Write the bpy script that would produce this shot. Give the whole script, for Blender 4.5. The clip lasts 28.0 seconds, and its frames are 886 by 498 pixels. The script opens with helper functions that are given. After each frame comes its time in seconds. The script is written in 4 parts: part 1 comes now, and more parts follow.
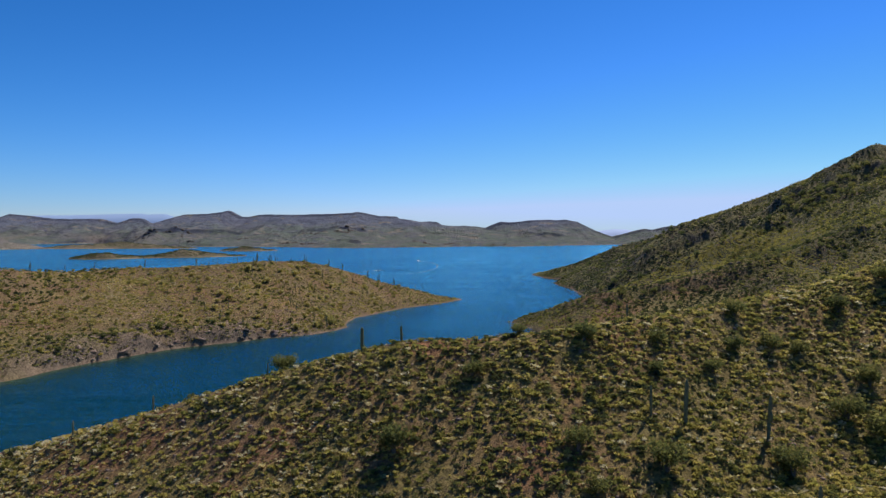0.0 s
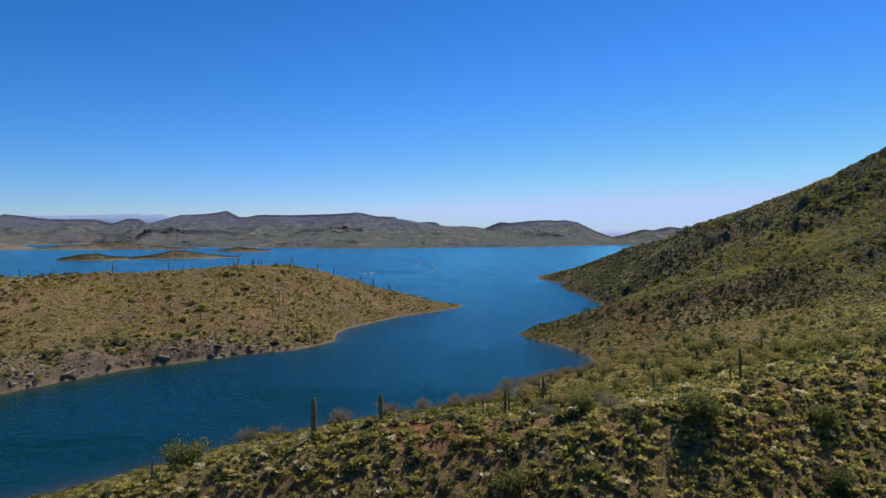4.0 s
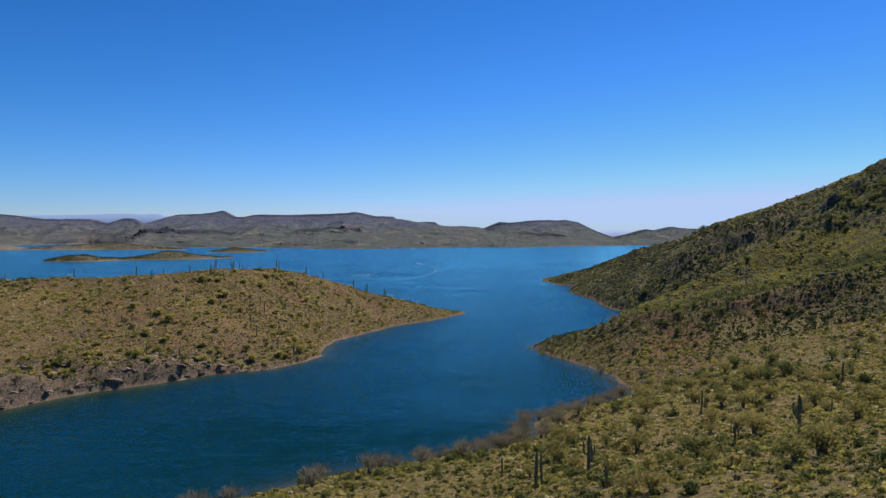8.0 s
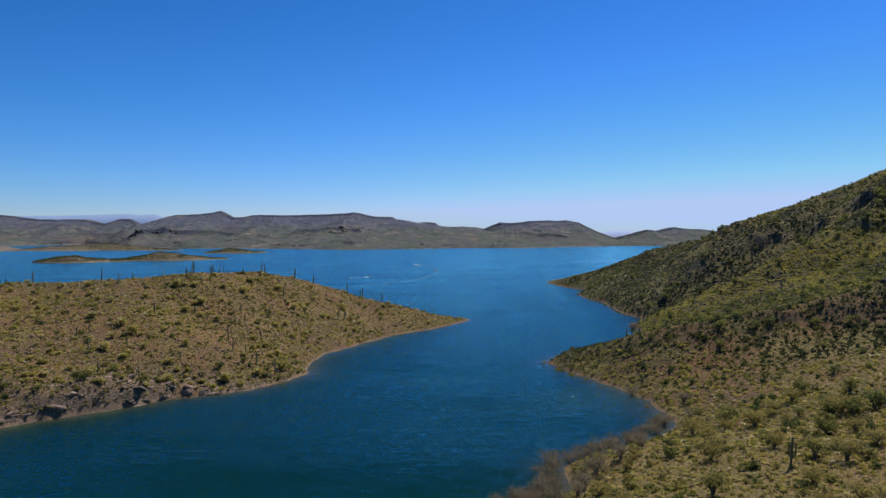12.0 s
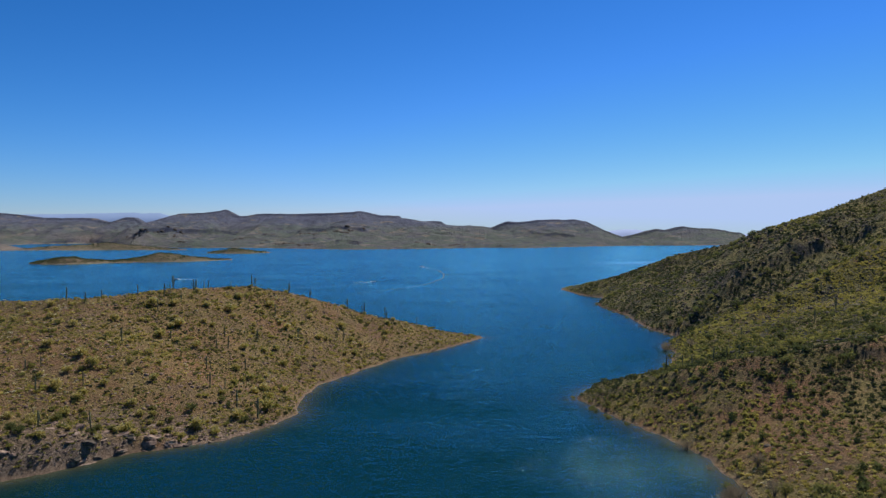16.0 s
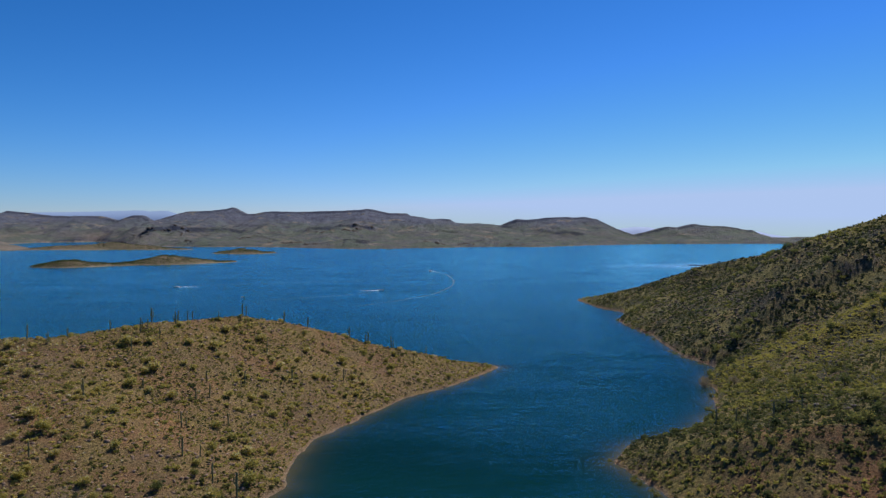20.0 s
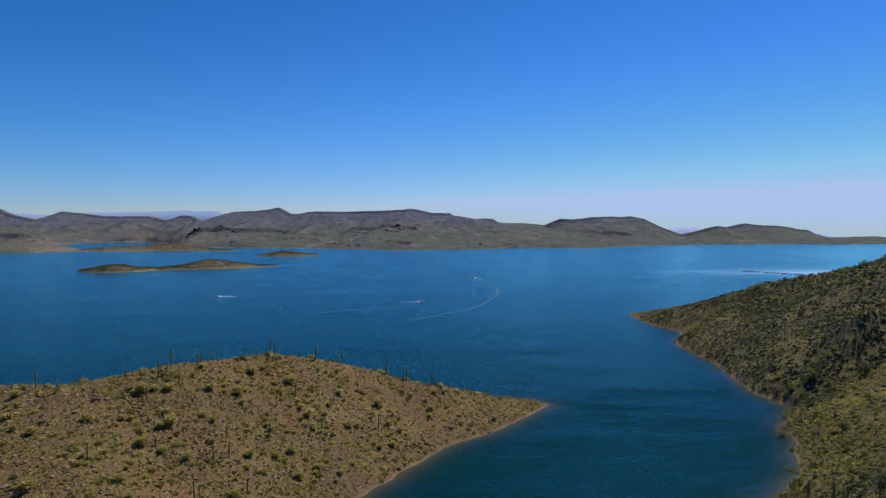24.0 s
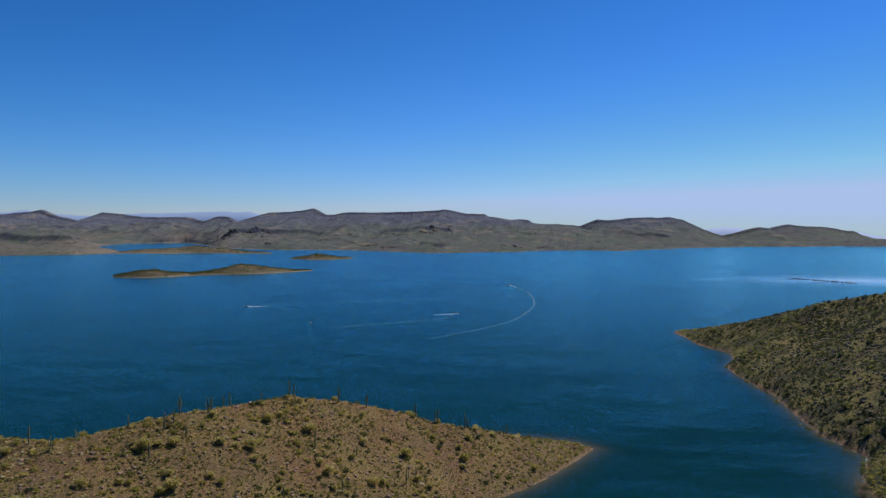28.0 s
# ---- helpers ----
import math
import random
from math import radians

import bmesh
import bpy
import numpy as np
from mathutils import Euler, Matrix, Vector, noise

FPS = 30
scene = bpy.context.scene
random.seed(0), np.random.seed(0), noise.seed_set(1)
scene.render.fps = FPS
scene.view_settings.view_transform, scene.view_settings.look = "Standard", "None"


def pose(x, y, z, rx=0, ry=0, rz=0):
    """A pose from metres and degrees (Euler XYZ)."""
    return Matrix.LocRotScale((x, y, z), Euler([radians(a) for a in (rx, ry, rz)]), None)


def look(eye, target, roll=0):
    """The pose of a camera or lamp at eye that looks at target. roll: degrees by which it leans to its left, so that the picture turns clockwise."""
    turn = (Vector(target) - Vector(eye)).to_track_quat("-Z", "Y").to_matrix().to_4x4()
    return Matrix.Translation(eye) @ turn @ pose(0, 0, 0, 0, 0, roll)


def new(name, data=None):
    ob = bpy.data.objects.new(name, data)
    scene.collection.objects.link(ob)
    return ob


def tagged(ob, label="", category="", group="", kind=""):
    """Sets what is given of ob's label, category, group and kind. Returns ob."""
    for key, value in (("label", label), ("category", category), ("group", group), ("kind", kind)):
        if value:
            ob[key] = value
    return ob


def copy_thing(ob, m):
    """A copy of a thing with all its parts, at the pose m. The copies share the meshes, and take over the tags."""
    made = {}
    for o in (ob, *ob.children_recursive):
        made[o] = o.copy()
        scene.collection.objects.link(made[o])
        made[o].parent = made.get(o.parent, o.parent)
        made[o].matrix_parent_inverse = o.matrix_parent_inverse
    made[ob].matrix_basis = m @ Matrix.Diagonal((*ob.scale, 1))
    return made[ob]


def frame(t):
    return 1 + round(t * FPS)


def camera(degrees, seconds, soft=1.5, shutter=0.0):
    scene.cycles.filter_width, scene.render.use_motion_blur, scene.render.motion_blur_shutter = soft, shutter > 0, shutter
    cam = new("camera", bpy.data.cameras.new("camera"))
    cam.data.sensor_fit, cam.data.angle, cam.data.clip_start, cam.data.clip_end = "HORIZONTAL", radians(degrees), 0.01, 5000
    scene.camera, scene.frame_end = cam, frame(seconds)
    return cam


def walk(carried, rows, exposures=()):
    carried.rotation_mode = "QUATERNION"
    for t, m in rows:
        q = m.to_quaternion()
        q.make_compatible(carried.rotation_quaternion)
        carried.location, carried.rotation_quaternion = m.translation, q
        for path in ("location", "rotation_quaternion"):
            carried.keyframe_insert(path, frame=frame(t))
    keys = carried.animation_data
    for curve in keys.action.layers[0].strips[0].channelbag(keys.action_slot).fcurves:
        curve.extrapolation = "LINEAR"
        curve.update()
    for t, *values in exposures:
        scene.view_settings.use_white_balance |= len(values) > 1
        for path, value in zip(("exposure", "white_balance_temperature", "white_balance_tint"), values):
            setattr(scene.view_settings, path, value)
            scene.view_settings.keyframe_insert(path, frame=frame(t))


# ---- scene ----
cam = camera(63.10, 28.0, soft=1.4)

PATH = [
    (0, (0.0, 0.0, 49.99), (0.0, 999.81, 30.3), -0.01),
    (1, (-0.3, 11.02, 50.31), (-0.33, 1010.84, 31.18), 0.01),
    (2, (-0.55, 22.09, 50.36), (0.34, 1021.9, 31.05), 0.01),
    (3, (-0.72, 33.27, 50.33), (0.23, 1033.08, 31.0), -0.04),
    (4, (-0.84, 44.29, 50.39), (0.63, 1044.11, 31.38), -0.00),
    (4.5, (-0.95, 49.81, 50.45), (0.52, 1049.63, 31.67), 0.01),
    (6.5, (-1.3, 71.55, 50.67), (0.78, 1071.37, 31.9), 0.01),
    (8, (-1.91, 87.3, 50.77), (1.3, 1087.11, 31.58), -0.00),
    (9, (-2.44, 97.3, 50.65), (1.95, 1097.12, 31.93), -0.01),
    (10, (-2.86, 106.93, 50.41), (2.88, 1106.75, 32.16), -0.01),
    (11, (-3.1, 116.39, 50.21), (3.67, 1116.21, 32.44), -0.00),
    (12, (-3.35, 125.99, 50.35), (0.45, 1125.82, 32.05), -0.01),
    (12.5, (-3.48, 130.81, 50.53), (-6.66, 1130.63, 31.58), -0.03),
    (14.5, (-4.36, 150.5, 53.02), (-9.76, 1150.29, 33.21), 0.01),
    (15, (-4.7, 155.52, 53.98), (-9.82, 1155.29, 33.53), 0.01),
    (16, (-5.44, 165.58, 56.16), (-10.12, 1165.35, 35.16), 0.06),
    (17, (-6.16, 175.53, 58.64), (-10.74, 1175.29, 37.3), 0.03),
    (18.5, (-6.91, 189.66, 62.89), (-9.74, 1189.37, 39.4), 0.01),
    (20, (-7.36, 201.8, 67.69), (-23.72, 1201.31, 41.13), 0.03),
    (21.5, (-7.86, 212.57, 72.44), (-47.87, 1211.34, 42.95), 0.00),
    (23.5, (-8.35, 226.09, 78.64), (-78.31, 1223.2, 49.23), -0.03),
    (25, (-9.05, 236.04, 83.06), (-96.33, 1231.77, 52.84), -0.01),
    (26.5, (-9.92, 246.22, 87.42), (-115.75, 1240.15, 57.39), 0.01),
    (28, (-10.91, 256.17, 91.52), (-134.05, 1248.07, 60.52), 0.00),
]
walk(cam, [(t, look(eye, target, roll)) for t, eye, target, roll in PATH],
     [(0.0, 0.10), (8.0, 0.05), (17.0, -0.02), (25.0, -0.11), (28.0, -0.13)])

# ---------------- light ----------------
SUN_ELEVATION, SUN_AZIMUTH = 53.0, 39.0  # degrees; azimuth to the right of +y
world = bpy.data.worlds.new("world")
scene.world = world
world.use_nodes = True
wn = world.node_tree.nodes
sky = wn.new("ShaderNodeTexSky")
sky.sky_type, sky.sun_disc = "NISHITA", False
sky.sun_elevation, sky.sun_rotation = radians(SUN_ELEVATION), radians(SUN_AZIMUTH)
sky.altitude, sky.air_density, sky.dust_density, sky.ozone_density = 500, 1.0, 0.1, 3.0
sky_links = world.node_tree.links
split, join = wn.new("ShaderNodeSeparateColor"), wn.new("ShaderNodeCombineColor")
sky_links.new(sky.outputs[0], split.inputs[0])
# the very clear, dry desert air: the blue deepens faster with height than in the plain model
for k, (power, gain, most) in enumerate(((2.05, 0.074, 4.35), (1.36, 0.344, 5.8), (1.42, 0.495, 8.9))):
    p, g, c = (wn.new("ShaderNodeMath") for _ in range(3))
    p.operation, g.operation, c.operation = "POWER", "MULTIPLY", "MINIMUM"
    p.inputs[1].default_value, g.inputs[1].default_value, c.inputs[1].default_value = power, gain, most
    sky_links.new(split.outputs[k], p.inputs[0])
    sky_links.new(p.outputs[0], g.inputs[0])
    sky_links.new(g.outputs[0], c.inputs[0])
    sky_links.new(c.outputs[0], join.inputs[k])
sky_links.new(join.outputs[0], wn["Background"].inputs[0])
wn["Background"].inputs[1].default_value = 0.1
sun = new("sun", bpy.data.lights.new("sun", "SUN"))
sun.data.energy, sun.data.angle, sun.data.color = 4.6, radians(0.55), (1.0, 0.95, 0.87)
az, el = radians(SUN_AZIMUTH), radians(SUN_ELEVATION)
sun.matrix_world = look((0, 0, 0), (-math.sin(az) * math.cos(el), -math.cos(az) * math.cos(el), -math.sin(el)))
scene.view_settings.exposure = 0.0


# ---------------- materials ----------------
def material(name):
    m = bpy.data.materials.new(name)
    m.use_nodes = True
    return m, m.node_tree.nodes, m.node_tree.links, m.node_tree.nodes["Principled BSDF"]


def coords(n, l, scale=(1, 1, 1)):
    geo = n.new("ShaderNodeNewGeometry")
    mp = n.new("ShaderNodeMapping")
    mp.inputs["Scale"].default_value = scale
    l.new(geo.outputs["Position"], mp.inputs["Vector"])
    return mp.outputs[0]


def noise_tex(n, l, vec, scale, detail=4, rough=0.55):
    t = n.new("ShaderNodeTexNoise")
    t.inputs["Scale"].default_value, t.inputs["Detail"].default_value, t.inputs["Roughness"].default_value = scale, detail, rough
    l.new(vec, t.inputs["Vector"])
    return t.outputs["Fac"]


def ramp(n, l, fac, stops):
    r = n.new("ShaderNodeValToRGB")
    e = r.color_ramp.elements
    while len(e) < len(stops):
        e.new(0.5)
    for k, (pos, col) in enumerate(stops):
        e[k].position, e[k].color = pos, (*col, 1)
    l.new(fac, r.inputs[0])
    return r.outputs[0]


def mixed(n, l, fac, a, b, kind="MIX"):
    m = n.new("ShaderNodeMix")
    m.data_type, m.blend_type = "RGBA", kind
    for sock, v in ((m.inputs[0], fac), (m.inputs[6], a), (m.inputs[7], b)):
        if hasattr(v, "links"):
            l.new(v, sock)
        else:
            sock.default_value = v if not isinstance(v, tuple) else (*v, 1)
    return m.outputs[2]


def bump(n, l, bsdf, height, strength, dist):
    b = n.new("ShaderNodeBump")
    b.inputs["Strength"].default_value, b.inputs["Distance"].default_value = strength, dist
    l.new(height, b.inputs["Height"])
    l.new(b.outputs[0], bsdf.inputs["Normal"])


def attr(n, name):
    a = n.new("ShaderNodeAttribute")
    a.attribute_name = name
    return a.outputs["Fac"]


def soil_material(name, dry, tan, red, green, rock, band, cover=0.5, cliff=(0.21, 0.152, 0.11)):
    """Stony desert soil: bare earth, dry grass cover, stones, and a pale band that the lake leaves round its shores."""
    m, n, l, b = material(name)
    v = coords(n, l)
    earth = mixed(n, l, mixed(n, l, 1.0, attr(n, "iron"), ramp(n, l, noise_tex(n, l, v, 0.07, 4), [(0.40, (0, 0, 0)), (0.62, (1, 1, 1))]), "MULTIPLY"), mixed(n, l, attr(n, "iron"), dry, tan), red)
    fine = noise_tex(n, l, v, 1.3, 5, 0.65)
    grass = ramp(n, l, noise_tex(n, l, v, 0.045, 6, 0.7), [(cover - 0.06, (0, 0, 0)), (cover + 0.08, (1, 1, 1))])
    grass = mixed(n, l, 1.0, grass, ramp(n, l, attr(n, "iron"), [(0.0, (0.2, 0.2, 0.2)), (1.0, (1, 1, 1))]), "MULTIPLY")
    col = mixed(n, l, mixed(n, l, attr(n, "lush"), grass, (1, 1, 1)), earth, green)
    col = mixed(n, l, ramp(n, l, noise_tex(n, l, v, 0.9, 5, 0.7), [(0.56, (0, 0, 0)), (0.66, (1, 1, 1))]), col, rock)
    leafy = mixed(n, l, ramp(n, l, noise_tex(n, l, v, 0.05, 6, 0.75), [(0.43, (0, 0, 0)), (0.57, (1, 1, 1))]), (0.036, 0.042, 0.022), (0.15, 0.130, 0.042))
    spots = ramp(n, l, noise_tex(n, l, v, 0.75, 4, 0.7), [(0.32, (0, 0, 0)), (0.47, (1, 1, 1))])
    col = mixed(n, l, mixed(n, l, 1.0, attr(n, "leafy"), spots, "MULTIPLY"), col, leafy)
    col = mixed(n, l, attr(n, "rocky"), col, mixed(n, l, ramp(n, l, noise_tex(n, l, v, 0.35, 6, 0.75), [(0.42, (0, 0, 0)), (0.62, (1, 1, 1))]), mixed(n, l, attr(n, "iron"), cliff, (0.085, 0.072, 0.055)), mixed(n, l, attr(n, "iron"), tuple(0.75 * c for c in band), (0.15, 0.115, 0.085))))
    low = mixed(n, l, attr(n, "band"), col, mixed(n, l, fine, band, rock))
    shade = ramp(n, l, fine, [(0.32, (0.42, 0.42, 0.42)), (0.68, (1.45, 1.45, 1.45))])
    grit = ramp(n, l, noise_tex(n, l, v, 5.0, 3, 0.7), [(0.3, (0.75, 0.75, 0.75)), (0.7, (1.25, 1.25, 1.25))])
    l.new(mixed(n, l, 1.0, mixed(n, l, 1.0, low, shade, "MULTIPLY"), grit, "MULTIPLY"), b.inputs["Base Color"])
    b.inputs["Roughness"].default_value = 0.95
    b.inputs["Specular IOR Level"].default_value = 0.15
    bump(n, l, b, noise_tex(n, l, v, 1.8, 6, 0.75), 1.0, 0.7)
    return m


SOIL = soil_material("desert_soil", (0.17, 0.108, 0.060), (0.27, 0.155, 0.08), (0.31, 0.14, 0.068), (0.25, 0.185, 0.065), (0.15, 0.105, 0.07), (0.34, 0.235, 0.16), 0.49)


def far_material(name, low, high, rock, tan, size):
    """Distant desert slopes: olive scrub below, bare rock above with haze put into its colour as purplish blue, dark
    rock seams, tan washes and a grain of single bushes.
    """
    m, n, l, b = material(name)
    v = coords(n, l)
    col = mixed(n, l, ramp(n, l, noise_tex(n, l, v, 1 / size, 6, 0.65), [(0.44, (0, 0, 0)), (0.58, (1, 1, 1))]), low, high)
    # high ground takes a purplish blue that stands in for haze
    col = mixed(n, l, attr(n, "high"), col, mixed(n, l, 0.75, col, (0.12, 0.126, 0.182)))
    col = mixed(n, l, ramp(n, l, noise_tex(n, l, coords(n, l, (1, 0.6, 2.5)), 1.7 / size, 6, 0.7), [(0.56, (0, 0, 0)), (0.66, (1, 1, 1))]), col, tan)
    col = mixed(n, l, ramp(n, l, noise_tex(n, l, v, 4.5 / size, 5, 0.7), [(0.54, (0, 0, 0)), (0.64, (1, 1, 1))]), col, rock)
    col = mixed(n, l, attr(n, "rocky"), col, rock)
    col = mixed(n, l, attr(n, "pale"), col, (0.36, 0.27, 0.20))
    col = mixed(n, l, attr(n, "band"), col, (0.33, 0.27, 0.19))
    shade = ramp(n, l, noise_tex(n, l, v, 9 / size, 5, 0.75), [(0.32, (0.6, 0.6, 0.6)), (0.68, (1.4, 1.4, 1.4))])
    grain = ramp(n, l, noise_tex(n, l, v, 45 / size, 3, 0.8), [(0.36, (0.5, 0.5, 0.5)), (0.52, (1.15, 1.15, 1.15))])
    l.new(mixed(n, l, 1.0, mixed(n, l, 1.0, col, shade, "MULTIPLY"), grain, "MULTIPLY"), b.inputs["Base Color"])
    b.inputs["Roughness"].default_value = 1.0
    b.inputs["Specular IOR Level"].default_value = 0.05
    bump(n, l, b, noise_tex(n, l, v, 6 / size, 7, 0.8), 1.0, size * 0.1)
    return m


# the far hills' base colours are shifted to blue for the haze between
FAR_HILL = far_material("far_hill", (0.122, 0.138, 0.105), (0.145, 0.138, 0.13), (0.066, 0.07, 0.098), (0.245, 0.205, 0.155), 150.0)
ISLE = far_material("island_ground", (0.16, 0.135, 0.08), (0.19, 0.145, 0.095), (0.09, 0.072, 0.058), (0.26, 0.195, 0.125), 22.0)


# haze over the farthest ranges is put in as pale blue colour and glow
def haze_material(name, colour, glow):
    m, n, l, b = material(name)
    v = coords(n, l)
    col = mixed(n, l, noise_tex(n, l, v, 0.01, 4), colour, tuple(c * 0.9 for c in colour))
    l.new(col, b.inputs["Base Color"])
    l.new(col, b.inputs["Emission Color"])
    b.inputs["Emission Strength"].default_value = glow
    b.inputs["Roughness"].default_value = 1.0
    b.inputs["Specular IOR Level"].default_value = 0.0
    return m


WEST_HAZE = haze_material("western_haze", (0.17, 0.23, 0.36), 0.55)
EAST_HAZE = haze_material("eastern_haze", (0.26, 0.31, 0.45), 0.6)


def water_material():
    """Wind-rippled lake: a blue-green body under a rippled surface that mirrors the sky more at a low angle."""
    m, n, l, b = material("lake_water")
    v = coords(n, l, (1.0, 1.7, 1.0))
    patch = noise_tex(n, l, coords(n, l, (0.0022, 0.010, 1)), 1.0, 5, 0.6)
    col = mixed(n, l, ramp(n, l, patch, [(0.35, (0, 0, 0)), (0.65, (1, 1, 1))]), (0.0014, 0.0180, 0.0160), (0.0020, 0.0252, 0.0242))
    col = mixed(n, l, attr(n, "shallow"), col, (0.085, 0.070, 0.036))
    l.new(col, b.inputs["Base Color"])
    b.inputs["Roughness"].default_value = 1.0
    b.inputs["Specular IOR Level"].default_value = 0.0
    waves = n.new("ShaderNodeMath")
    waves.operation = "ADD"
    l.new(noise_tex(n, l, v, 0.55, 6, 0.72), waves.inputs[0])
    l.new(noise_tex(n, l, v, 0.16, 2, 0.5), waves.inputs[1])
    chop = n.new("ShaderNodeBump")
    chop.inputs["Strength"].default_value = 1.0
    # calm slicks between the wind-ruffled water
    wind = ramp(n, l, noise_tex(n, l, coords(n, l, (0.008, 0.021, 1)), 1.0, 4, 0.6), [(0.36, (0.5, 0.5, 0.5)), (0.62, (1, 1, 1))])
    ruffle = n.new("ShaderNodeMapRange")
    ruffle.inputs["To Min"].default_value, ruffle.inputs["To Max"].default_value = 0.27, 0.05
    l.new(attr(n, "slick"), ruffle.inputs["Value"])
    reach = n.new("ShaderNodeMath")
    reach.operation = "MULTIPLY"
    l.new(ruffle.outputs[0], reach.inputs[0])
    l.new(wind, reach.inputs[1])
    l.new(reach.outputs[0], chop.inputs["Distance"])
    l.new(waves.outputs[0], chop.inputs["Height"])
    l.new(chop.outputs[0], b.inputs["Normal"])
    gloss = n.new("ShaderNodeBsdfGlossy")
    gloss.inputs["Roughness"].default_value, gloss.inputs["Color"].default_value = 0.11, (0.42, 0.90, 0.96, 1)
    # small facets of the chop, each tilted its own way, that catch the sun singly
    tilt = None
    for cell, lean in ((3.6, 0.36), (1.9, 0.40)):
        vor, mid, size = n.new("ShaderNodeTexVoronoi"), n.new("ShaderNodeVectorMath"), n.new("ShaderNodeVectorMath")
        vor.inputs["Scale"].default_value = cell
        l.new(v, vor.inputs["Vector"])
        mid.operation, mid.inputs[1].default_value = "SUBTRACT", (0.5, 0.5, 0.5)
        l.new(vor.outputs["Color"], mid.inputs[0])
        size.operation, size.inputs[1].default_value = "MULTIPLY", (lean, lean, 0)
        l.new(mid.outputs[0], size.inputs[0])
        if tilt:
            both_tilts = n.new("ShaderNodeVectorMath")
            l.new(tilt, both_tilts.inputs[0])
            l.new(size.outputs[0], both_tilts.inputs[1])
            tilt = both_tilts.outputs[0]
        else:
            tilt = size.outputs[0]
    windy, upright, unit = (n.new("ShaderNodeVectorMath") for _ in range(3))
    windy.operation, unit.operation, upright.inputs[1].default_value = "SCALE", "NORMALIZE", (0, 0, 1)
    blow = n.new("ShaderNodeMapRange")
    blow.inputs["To Min"].default_value, blow.inputs["To Max"].default_value = 1.0, 0.1
    l.new(attr(n, "slick"), blow.inputs["Value"])
    gust = n.new("ShaderNodeMath")
    gust.operation = "MULTIPLY"
    l.new(blow.outputs[0], gust.inputs[0])
    squall = n.new("ShaderNodeMath")
    squall.operation = "ADD"
    l.new(wind, squall.inputs[0])
    streaks = ramp(n, l, noise_tex(n, l, coords(n, l, (1.9, 0.22, 1)), 1.0, 4, 0.75), [(0.42, (0.12, 0.12, 0.12)), (0.60, (1, 1, 1))])
    l.new(mixed(n, l, 1.0, streaks, attr(n, "squall"), "MULTIPLY"), squall.inputs[1])
    l.new(squall.outputs[0], gust.inputs[1])
    l.new(tilt, windy.inputs[0])
    l.new(gust.outputs[0], windy.inputs["Scale"])
    l.new(windy.outputs[0], upright.inputs[0])
    l.new(upright.outputs[0], unit.inputs[0])
    l.new(unit.outputs[0], gloss.inputs["Normal"])
    fres, most = n.new("ShaderNodeFresnel"), n.new("ShaderNodeMath")
    fres.inputs["IOR"].default_value = 1.33
    l.new(chop.outputs[0], fres.inputs["Normal"])
    swell = n.new("ShaderNodeMath")
    swell.operation, swell.inputs[1].default_value = "POWER", 2.8
    most.operation, most.use_clamp = "MULTIPLY", True
    l.new(fres.outputs[0], swell.inputs[0])
    l.new(swell.outputs[0], most.inputs[0])
    # small cat's-paws: the ruffled water mirrors less of the low sky than the smooth
    paws = n.new("ShaderNodeMapRange")
    paws.inputs["From Min"].default_value, paws.inputs["From Max"].default_value = 0.36, 0.62
    paws.inputs["To Min"].default_value, paws.inputs["To Max"].default_value = 1.55, 3.9
    l.new(noise_tex(n, l, coords(n, l, (1.0, 0.9, 1.0)), 0.45, 6, 0.82), paws.inputs["Value"])
    calm = n.new("ShaderNodeMath")
    calm.operation, calm.inputs[1].default_value = "MULTIPLY_ADD", 3.0
    l.new(attr(n, "slick"), calm.inputs[0])
    l.new(paws.outputs[0], calm.inputs[2])
    l.new(calm.outputs[0], most.inputs[1])
    l.new(mixed(n, l, attr(n, "slick"), (0.42, 0.90, 0.96), (0.95, 0.95, 0.97)), gloss.inputs["Color"])
    both = n.new("ShaderNodeMixShader")
    l.new(most.outputs[0], both.inputs[0])
    l.new(b.outputs[0], both.inputs[1])
    l.new(gloss.outputs[0], both.inputs[2])
    l.new(both.outputs[0], n["Material Output"].inputs[0])
    return m


WATER = water_material()


def plain(name, colour, rough=0.6, spec=0.4, vary=0.25, size=3.0, relief=0.0):
    m, n, l, b = material(name)
    v = coords(n, l)
    a = tuple(c * (1 - vary) for c in colour)
    z = tuple(min(c * (1 + vary), 1) for c in colour)
    f = noise_tex(n, l, v, size, 4, 0.65)
    l.new(ramp(n, l, f, [(0.3, a), (0.7, z)]), b.inputs["Base Color"])
    b.inputs["Roughness"].default_value = rough
    b.inputs["Specular IOR Level"].default_value = spec
    if relief:
        bump(n, l, b, f, 0.8, relief)
    return m


